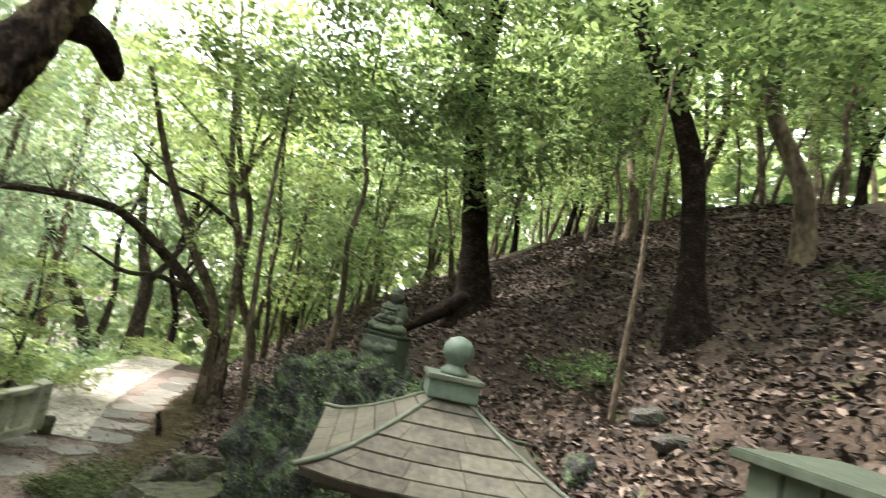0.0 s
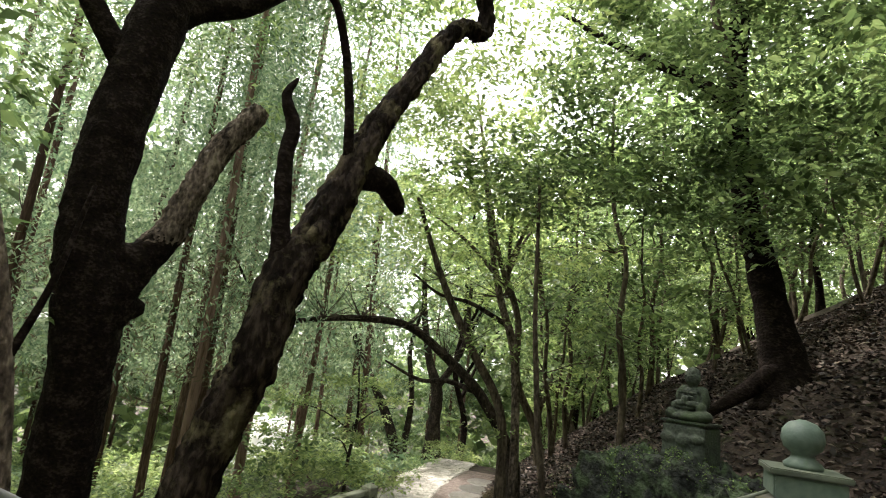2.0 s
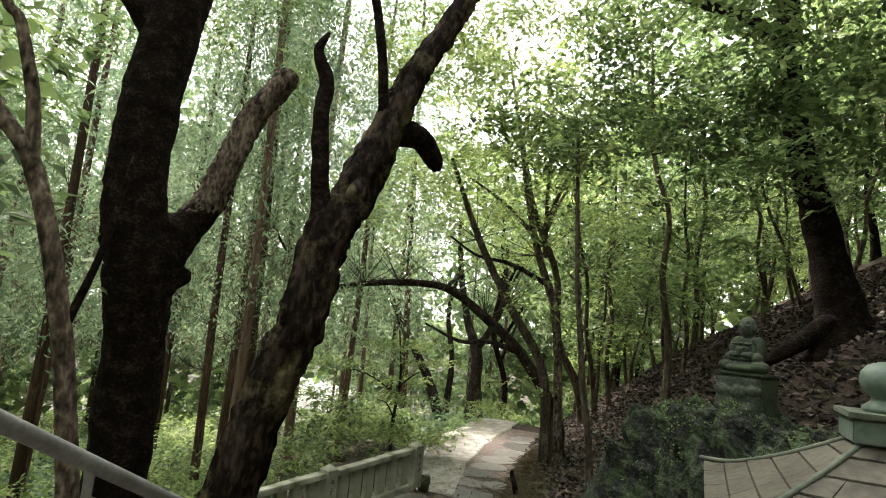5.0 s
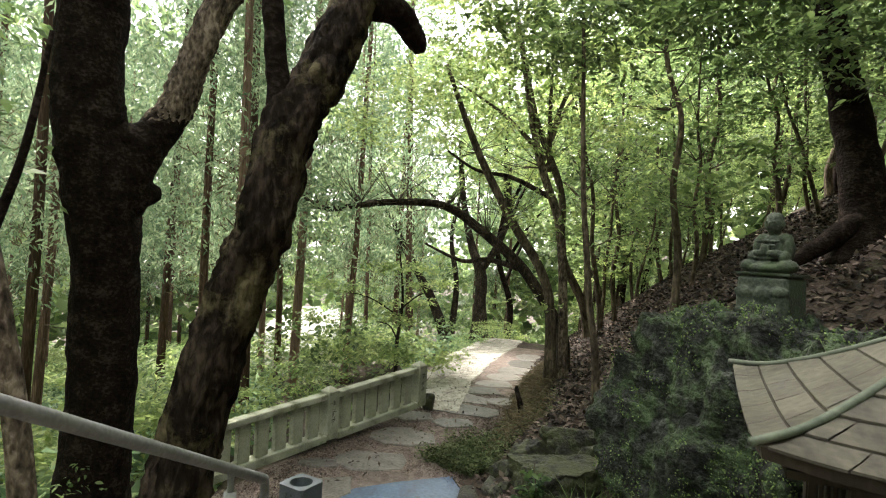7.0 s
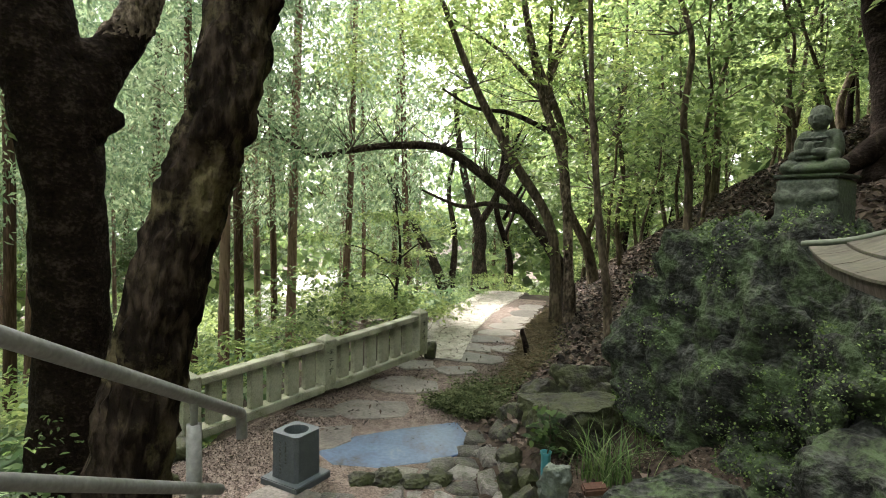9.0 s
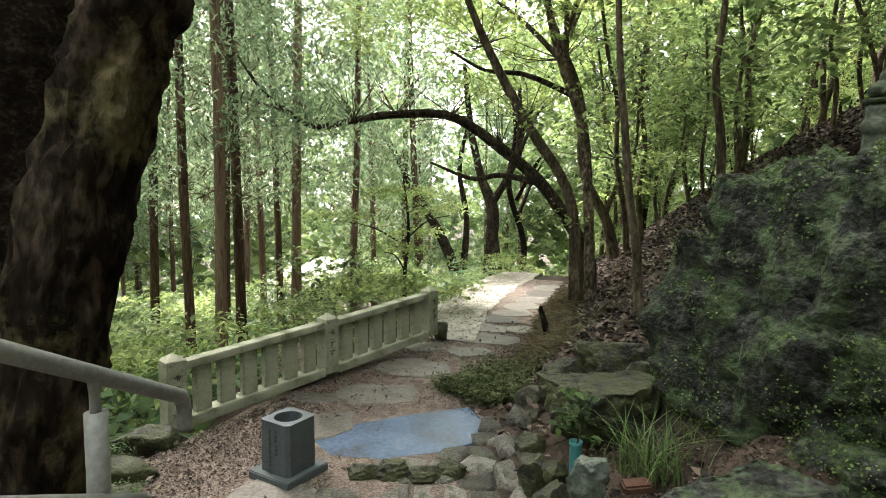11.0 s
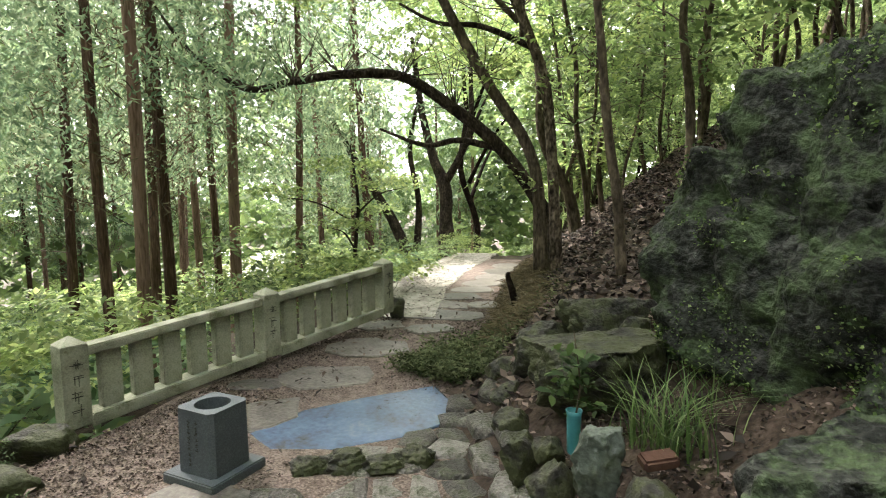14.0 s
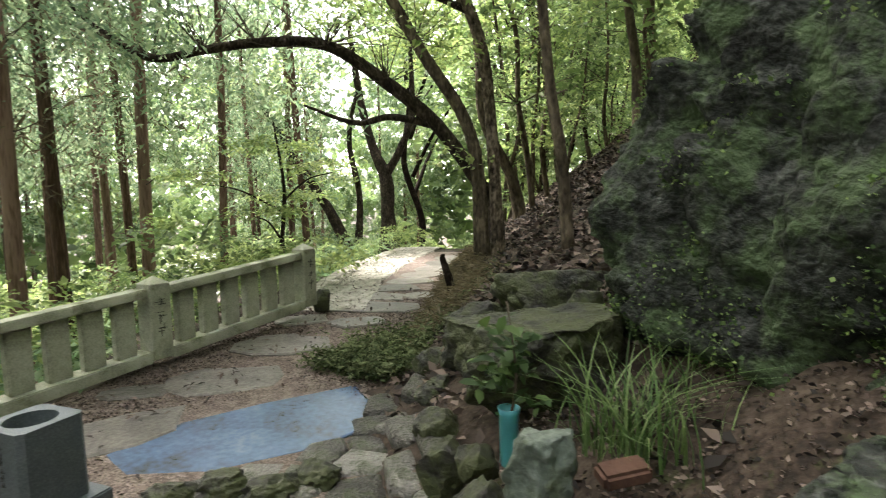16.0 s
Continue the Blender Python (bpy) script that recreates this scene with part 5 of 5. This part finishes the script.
# ---- woods ----
def cedar(seed, per=22, size=0.20, wide=0.29):
    r = random.Random(seed)
    nr = np.random.default_rng(seed)
    e = tree("cedar", (0, 0, 0), "tall straight reddish-brown cedar with high drooping foliage", "tree", "cedars")
    bend = r.uniform(-0.25, 0.25)
    limb(e, "trunk", [(0, 0, -0.6, 0.15), (0.02, 0, 1.0, 0.105), (bend * 0.4, 0.05, 5, 0.088), (bend, 0, 10, 0.07), (bend * 1.4, 0, 16, 0.04)], BARK_CEDAR, 10, 0.06, 3, 0.3)
    pts = []
    for i in range(210):
        z = 4.2 + 12 * r.random() ** 0.9
        a, d = r.uniform(0, 6.283), (0.5 + 2.1 * (1 - (z - 4.2) / 12.6)) * r.uniform(0.3, 1.0)
        pts.append((d * math.cos(a), d * math.sin(a), z - d * 0.25))
    part("crown", leaves("crown", pts, per, 0.32, size, nr, wide, 0.35, 0.8), NEEDLE, e)
    low = [(r.uniform(-0.9, 0.9), r.uniform(-0.9, 0.9), r.uniform(3.2, 7)) for _ in range(26)]
    part("dry_sprays", leaves("dry_sprays", low, 12, 0.2, 0.22, nr, 0.12, 0.3, 0.8), BRANCHLET, e)
    twigs(e, [(0, 0, z) for z in (2.5, 3.5, 4.5, 5.5, 6.5)], 14, 1.1, seed, TWIG, 0.012)
    return e


def broadleaf(seed, mat_leaf, bark):
    r = random.Random(seed)
    nr = np.random.default_rng(seed)
    e = tree("broadleaf_tree", (0, 0, 0), "slender broadleaf tree with light green crown", "tree", "broadleaf trees")
    lean = (r.uniform(-0.9, 0.9), r.uniform(-0.9, 0.9))
    limb(e, "trunk", [(0, 0, -0.5, 0.12), (0, 0, 0.6, 0.085), (lean[0] * 0.25 + r.uniform(-0.16, 0.16), lean[1] * 0.25 + r.uniform(-0.16, 0.16), 1.6, 0.075), (lean[0] * 0.5 + r.uniform(-0.2, 0.2), lean[1] * 0.5 + r.uniform(-0.2, 0.2), 2.8, 0.066), (lean[0] * 0.8 + r.uniform(-0.2, 0.2), lean[1] * 0.8, 4.0, 0.056), (lean[0], lean[1], 5, 0.048), (lean[0] * 1.3, lean[1] * 1.2, 7.5, 0.025)], bark, 10, 0.1, 4, 0.3)
    ends = []
    for k in range(4):
        a, z = r.uniform(0, 6.283), r.uniform(2.0, 4.6)
        f = z / 5
        s = (lean[0] * f, lean[1] * f, z)
        m_ = (s[0] + 0.7 * math.cos(a), s[1] + 0.7 * math.sin(a), z + 0.9)
        en = (s[0] + 1.6 * math.cos(a), s[1] + 1.6 * math.sin(a), z + 1.7)
        limb(e, "limb", [(*s, 0.05), (*m_, 0.035), (*en, 0.012)], bark, 8)
        ends.append(en)
    blobs = [(x, y, z, 1.2, 1.2, 0.65) for x, y, z in ends] + [(lean[0] * 1.2, lean[1] * 1.2, 6.8, 1.6, 1.6, 1.1), (lean[0], lean[1], 5.2, 1.7, 1.7, 0.7)]
    crown(e, blobs, 8, 10, 0.2, 0.165, mat_leaf, seed)
    return e


def shrub(seed, mat_leaf, name="shrub", label="leafy green undergrowth shrub"):
    r = random.Random(seed)
    nr = np.random.default_rng(seed)
    e = tree(name, (0, 0, 0), label, "shrub", "undergrowth shrubs")
    twigs(e, [(0, 0, -0.1), (0.1, 0.05, -0.1)], 8, 1.3, seed, TWIG, 0.010, "stem_spray")
    blobs = [(r.uniform(-0.6, 0.6), r.uniform(-0.6, 0.6), r.uniform(0.4, 1.2), 0.55, 0.55, 0.22) for _ in range(6)]
    crown(e, blobs, 60, 7, 0.12, 0.105, mat_leaf, seed, rounded=mat_leaf is LEAF_DARK)
    return e


def place(ob, x, y, turn, scale, sink=0.05, tilt=0.0):
    m = pose(x, y, ground_z(x, y) - sink, rw.uniform(-tilt, tilt), rw.uniform(-tilt, tilt), turn)
    c = copy_thing(ob, m)
    c.scale = (scale, scale, scale)
    return c


rw = random.Random(11)
protos = [cedar(101), cedar(102), cedar(103)]
near_cedars = [cedar(104, 50, 0.135, 0.28), cedar(105, 50, 0.135, 0.28)]
# the nearest cedars stand where they can be told apart
spots = [(-9.31, 6.74, 0.9), (-10.23, 6.7, 0.8), (-10.88, 7.99, 0.95), (-12.06, 10.0, 1.15), (-14.98, 11.02, 0.95), (-13.9, 10.84, 0.9), (-14.38, 7.81, 1.0), (-18, 16.9, 1.0), (-16, 16.1, 0.8)]
for x, y, s in spots:
    place(rw.choice(near_cedars), x, y, rw.uniform(0, 360), s)
count = 0
while count < 40:
    x, y = rw.uniform(-36, -9), rw.uniform(-2, 34)
    z, o = heights(np.array([x]), np.array([y]))
    if o[0] > -2.6 or (x + 1.2) ** 2 + (y - 2.5) ** 2 < 200 or (x > -16 and 12 < y < 15.5):
        continue
    place(rw.choice(protos), x, y, rw.uniform(0, 360), rw.uniform(0.8, 1.25), 0.05, 1.5)
    count += 1
for i, (x, y) in enumerate(((-12.4, 4.6), (-13.2, 8.9))):
    near_cedars[i].location = (x, y, ground_z(x, y))
for p in protos:
    p.location = (-22 - 2 * protos.index(p), 4 + protos.index(p), ground_z(-22 - 2 * protos.index(p), 4 + protos.index(p)))

bl = [broadleaf(201, LEAF_BRIGHT, BARK_PALE), broadleaf(202, LEAF, BARK_DARK), broadleaf(203, LEAF, BARK_PALE)]
count = 0
while count < 54:
    x, y = rw.uniform(-22, 18), rw.uniform(7, 38)
    z, o = heights(np.array([x]), np.array([y]))
    if -0.9 < o[0] < 0.7 or (o[0] < 0 and (o[0] > -8 or rw.random() < 0.7)) or y < 9.5 and x < -1:
        continue
    if x > -3 and y < 11:
        continue
    place(rw.choice(bl), x, y, rw.uniform(0, 360), rw.uniform(0.75, 1.3), 0.05, 8)
    count += 1
for i, (x, y) in enumerate(((-24, 38), (-2, 20), (4, 26))):
    bl[i].location = (x, y, ground_z(x, y))

# mostly unseen trees behind and beside the walker, added to hold back light
for x, y in ((6, 3), (5, -4), (0, -7), (-5, -5), (-9, -3), (-11, 1), (8, 9), (3, 13), (-8, 0.5), (9, -2), (-3, -11), (3.4, 0.3), (1.5, -3.8), (4.6, 5.5), (-5.5, -1.5), (5, 1.5), (-1, -10), (2.8, -6), (3.2, 8.8)):
    place(rw.choice(bl), x, y, rw.uniform(0, 360), rw.uniform(1.1, 1.5))

def sapling(seed, mat_leaf):
    r = random.Random(seed)
    e = tree("sapling", (0, 0, 0), "thin leafy sapling on the wooded bank", "tree", "saplings")
    b = (r.uniform(-0.5, 0.5), r.uniform(-0.5, 0.5))
    limb(e, "trunk", [(0, 0, -0.3, 0.045), (b[0] * 0.1 + r.uniform(-0.1, 0.1), r.uniform(-0.1, 0.1), 0.7, 0.04), (b[0] * 0.3, b[1] * 0.3, 1.4, 0.035), (b[0] * 0.7 + r.uniform(-0.14, 0.14), b[1] * 0.6, 2.2, 0.03), (b[0], b[1], 3.0, 0.026), (b[0] * 1.4, b[1] * 1.1, 4.8, 0.012)], BARK_PALE, 8, 0.1, 5)
    twigs(e, [(b[0] * 0.3, b[1] * 0.3, 1.4), (b[0] * 0.7, b[1] * 0.7, 2.3), (b[0], b[1], 3.0), (b[0] * 1.2, b[1], 3.8)], 16, 1.3, seed)
    blobs = [(b[0] * z / 3 + r.uniform(-0.7, 0.7), b[1] * z / 3 + r.uniform(-0.7, 0.7), z, 0.75, 0.75, 0.28) for z in (1.3, 1.9, 2.5, 3.1, 3.7, 4.3, 4.8)]
    crown(e, blobs, 34, 11, 0.14, 0.11, mat_leaf, seed)
    return e


for x, y, k in ((-8.6, 22, 1.8), (-14.5, 23.5, 1.9)):
    place(bl[1], x, y, rw.uniform(0, 360), k, 0.05, 3)


sp = [sapling(401, LEAF), sapling(402, LEAF_BRIGHT), sapling(403, LEAF)]
count = 0
while count < 64:
    x, y = rw.uniform(-14, 9), rw.uniform(9.5, 27)
    z, o = heights(np.array([x]), np.array([y]))
    if not 0.7 < o[0] < 14 or (x > -3.2 and y < 11.5):
        continue
    place(rw.choice(sp), x, y, rw.uniform(0, 360), rw.uniform(0.7, 1.6), 0.05, 13)
    count += 1
for i, (x, y) in enumerate(((-3.6, 12.6), (-6.0, 14.2), (-2.4, 13.5))):
    sp[i].location = (x, y, ground_z(x, y))

sh = [shrub(301, LEAF_BRIGHT), shrub(302, LEAF), shrub(303, LEAF_BRIGHT)]
count = 0
while count < 165:
    x, y = rw.uniform(-30, -4), rw.uniform(0, 30)
    z, o = heights(np.array([x]), np.array([y]))
    if not -20 < o[0] < -0.75 or (o[0] < -7 and abs(math.atan2(y - 2, x + 1) - math.atan2(32.5, -38)) < radians(9)) or (x + 1) ** 2 + (y - 2) ** 2 < 36:
        continue
    place(rw.choice(sh), x, y, rw.uniform(0, 360), rw.uniform(0.7, 1.5))
    count += 1
for x, y, s in ((-8.75, 11.6, 0.4), (-9.3, 13.0, 0.5), (-9.75, 14.3, 0.55), (-10.3, 15.8, 0.6), (-10.9, 17.4, 0.7), (-11.8, 19.4, 0.8), (-9.9, 19.6, 0.7), (-9.0, 20, 1.0), (-8.0, 18.5, 0.9), (-6.8, 15.5, 0.6)):
    place(rw.choice(sh), x, y, rw.uniform(0, 360), s)
low = shrub(304, LEAF_DARK, label="low dark green shrub with broad leaves")
for x, y, s in ((-3.95, 2.72, 0.48), (-4.45, 2.85, 0.6), (-4.75, 2.45, 0.6), (-5.1, 3.0, 0.75), (-5.5, 2.6, 0.8), (-4.3, 3.7, 0.2), (-5.3, 3.8, 0.22), (-5.9, 4.0, 0.25), (0.35, 6.75, 0.42), (0.75, 6.65, 0.34)):
    place(low, x, y, rw.uniform(0, 360), s)
low.location = (2.6, 6.0, ground_z(2.6, 6.0) - 0.05)
low.scale = (0.45, 0.45, 0.45)
for i, (x, y) in enumerate(((-7.8, 5.6), (-8.4, 7.4), (-8.1, 9.9))):
    sh[i].location = (x, y, ground_z(x, y))

# dead leaves on the slope, and gravel grains
nr = np.random.default_rng(21)
n = 92000
lx, ly = nr.uniform(-8, 5, n), nr.uniform(3.5, 17, n)
lz, lo = heights(lx, ly)
k = (lo > 0.02 + nr.uniform(0, 0.22, n)) & ((ly > 6.35) | (lx > -0.6) | ((nr.uniform(0, 1, n) < 0.10) & (ly > 5.0) & (lx < -2.0)))
lx, ly, lz, lo = lx[k], ly[k], lz[k], lo[k]
lz = lz + bumps(lx, ly, lo) - 0.03
litter = obj("leaf_litter", leaves("leaf_litter", np.stack([lx, ly, lz + 0.03], 1), 1, 0.012, 0.085, nr, 0.5, 0.62, 0.0), LITTER)
tagged(litter, "fallen brown leaves covering the slope", "leaf litter", kind="stuff")

# crumbs of soil, twigs and small stones at the foot of the boulder
n = 5200
dx, dy = nr.uniform(-3.0, -0.9, n), nr.uniform(4.3, 6.1, n)
dz, do_ = heights(dx, dy)
k = do_ > 0.05
dz = dz + bumps(dx, dy, do_) - 0.03
debris = obj("soil_debris", leaves("soil_debris", np.stack([dx[k], dy[k], dz[k] + 0.006], 1), 2, 0.012, 0.024, nr, 0.6, 0.5, 0.0), LITTER)
tagged(debris, "brown crumbs, twigs and small stones on bare soil", "soil debris", kind="stuff")

# woods beyond, on every side
nr = np.random.default_rng(31)
n = 10000
an, rad = nr.uniform(0, 2 * math.pi, n), 27 + 38 * nr.uniform(0, 1, n) ** 1.3
fx, fy_ = -5 + rad * np.cos(an), 8 + rad * np.sin(an)
fzz = heights(fx, fy_)[0] + nr.uniform(0.02, 1, n) * (13 + 14 * np.array([0.5 + noise.noise(Vector((x * 0.09, y * 0.09, 2))) for x, y in zip(fx, fy_)]))
# the clearing stays open below the crowns
gap = np.abs(np.arctan2(fy_ - 2.0, fx + 1.0) - math.atan2(32.5, -38)) < radians(9)
gap = gap & (fzz < heights(fx, fy_)[0] + 4.5)
# and a lane of sky lies open above the bend of the path
lane = (np.abs(np.arctan2(fy_ - 2.7, fx + 1.5) - radians(131.5)) < radians(3.0)) & (fzz > 3.0)
keep = ~(gap | (lane & (nr.uniform(0, 1, len(fx)) < 0.7)))
fx, fy_, fzz = fx[keep], fy_[keep], fzz[keep]
far = obj("far_woods", leaves("far_woods", np.stack([fx, fy_, fzz], 1), 17, 0.9, 0.85, nr, 0.6, 0.35, 0.3), LEAF)
tagged(far, "mixed green woodland in the distance", "woods", kind="stuff")

# creeper on the boulder
nr = np.random.default_rng(33)
bm_ = boulder.matrix_world
pts = [(bm_ @ v.co, (bm_.to_3x3() @ v.normal).normalized()) for v in boulder.data.vertices]
pts = [(p, q) for p, q in pts if q.y < 0.35 and p.z > 0.2 and noise.noise(p * 1.5) + 0.8 * noise.noise(p * 4.5) > 0.08]
sel = [pts[i] for i in nr.choice(len(pts), min(17000, len(pts)), replace=False)]
cv = np.array([(p + q * 0.012)[:] for p, q in sel])
creep = obj("creeper", leaves("creeper", cv, 2, 0.016, 0.017, nr, 0.95, 0.45, 0.3), CREEPER)
tagged(creep, "small-leaved green creeper spreading over the boulder", "creeper", kind="stuff")

# ferns over the lower wood
n = 17000
wx, wy = nr.uniform(-46, -6.8, n), nr.uniform(-8, 30, n)
wz, wo = heights(wx, wy)
k = (wo < -1.0) & (wo > -42) & (np.abs(np.arctan2(wy - 2, wx + 1) - math.atan2(32.5, -38)) > radians(7))
fern = obj("fern_cover", leaves("fern_cover", np.stack([wx[k], wy[k], wz[k] + nr.uniform(0.08, 0.5, k.sum())], 1), 5, 0.25, 0.36, nr, 0.32, 0.6, 0.15), FERN)
tagged(fern, "low light green ferns covering the forest floor", "ferns", kind="stuff")

# grass tuft and low green cover beside the path


def blade_mesh(lean, width):
    """One arching blade of unit length that leans towards x."""
    verts = []
    for k in range(6):
        t = k / 5
        w = width * (1 - t) ** 0.7 + 0.0004
        p = (lean * t * t, t - 0.35 * lean * t * t)
        verts += [(p[0], -w, p[1]), (p[0] - w * 0.3, 0, p[1] - w * 0.3), (p[0], w, p[1])]
    faces = []
    for k in range(5):
        i = k * 3
        faces += [(i, i + 1, i + 4, i + 3), (i + 1, i + 2, i + 5, i + 4)]
    return mesh("blade", verts, faces, True)


blade_kinds = [blade_mesh(le, w) for le, w in ((0.25, 0.013), (0.5, 0.012), (0.8, 0.013), (1.05, 0.012), (0.65, 0.015))]
for cx, cy, cz, cn, ln in ((-2.38, 5.72, 0.20, 135, 0.44), (-2.16, 6.0, 0.28, 50, 0.38)):
    tuft = thing("grass_tuft", (cx, cy, cz), "tuft of long green grass beside the vase", "grass")
    rt = random.Random(cn)
    for k in range(cn):
        b = obj("blade", rt.choice(blade_kinds), GRASS, tuft)
        b.location = (rt.gauss(0, 0.10), rt.gauss(0, 0.08), 0)
        b.rotation_euler = (rt.gauss(0, 0.12), rt.gauss(0, 0.12), rt.uniform(0, 6.283))
        k_ = ln * rt.uniform(0.5, 1.15)
        b.scale = (k_, k_, k_)

n = 2200
gx_, gy2 = nr.normal(-4.72, 0.24, n), 7.12 + np.abs(nr.normal(0.0, 0.62, n))
gz_ = heights(gx_, gy2)[0]
cover = obj("ground_cover", leaves("ground_cover", np.stack([gx_, gy2, gz_ + 0.05 + 0.05 * nr.uniform(0, 1, n)], 1), 9, 0.05, 0.055, nr, 0.35, 0.5, 0.2), FEATHER)
tagged(cover, "low dark green feathery plants spilling onto the path", "ground cover", kind="stuff")
n = 2600
t_ = nr.uniform(0, 1, n)
ex, ey = -4.55 - 2.0 * t_ + nr.normal(0, 0.14, n) + 0.35, 7.6 + 4.2 * t_ + nr.normal(0, 0.14, n)
ez = heights(ex, ey)[0]
edge_twigs = obj("brush_edging", leaves("brush_edging", np.stack([ex, ey, ez + 0.05 + nr.uniform(0, 0.1, n)], 1), 3, 0.06, 0.22, nr, 0.05, 0.4, 0.1), BRANCHLET)
tagged(edge_twigs, "heaped dry twigs along the edge of the path", "twigs", kind="stuff")

# gravel grains and fallen leaves on the path
nr = np.random.default_rng(41)
n = 95000
px_, py_ = nr.uniform(-7.6, -3.6, n), nr.uniform(3.9, 10.5, n)
pz_, po_ = heights(px_, py_)
bu, bw = (px_ + 4.80) * 0.47 + (py_ - 6.05) * 0.88, (px_ + 4.80) * -0.88 + (py_ - 6.05) * 0.47
k = (np.abs(po_) < 0.05) & ~((px_ > -4.5) & (py_ < 7.1)) & (np.abs(bu / 0.80) ** 3 + np.abs(bw / 0.50) ** 3 > 1 - 0.25 * nr.uniform(0, 1, n))
px_, py_, pz_ = px_[k], py_[k], pz_[k]
grit = obj("gravel_grains", leaves("gravel_grains", np.stack([px_, py_, pz_ + 0.009], 1), 1, 0.003, 0.021, nr, 0.75, 0.6, 0.0), GRAVEL)
tagged(grit, "loose reddish brown gravel on the path", "gravel", kind="stuff")
n = 16000
qx, qy = nr.uniform(-10.5, -6.2, n), nr.uniform(8.8, 17, n)
qz, qo = heights(qx, qy)
k = (qo > -0.25) & (qo < 0.05) & (qx < np.interp(qy, [8.9, 10.9, 13.5, 17.3], [-6.1, -7.3, -8.5, -9.9]) + 0.1)
pale = obj("sand_grains", leaves("sand_grains", np.stack([qx[k], qy[k], qz[k] + 0.029], 1), 1, 0.003, 0.035, nr, 0.75, 0.7, 0.0), SUNLIT_SAND)
tagged(pale, "loose pale gravel on the sandy path, sunlight partly in its colour", "gravel", kind="stuff")
sel = nr.choice(len(px_), 420, replace=False)
fallen = obj("fallen_leaves", leaves("fallen_leaves", np.stack([px_[sel], py_[sel], pz_[sel] + 0.045], 1), 1, 0.01, 0.06, nr, 0.45, 0.85, 0.0), LITTER)
tagged(fallen, "scattered brown fallen leaves on the path", "leaves", kind="stuff")
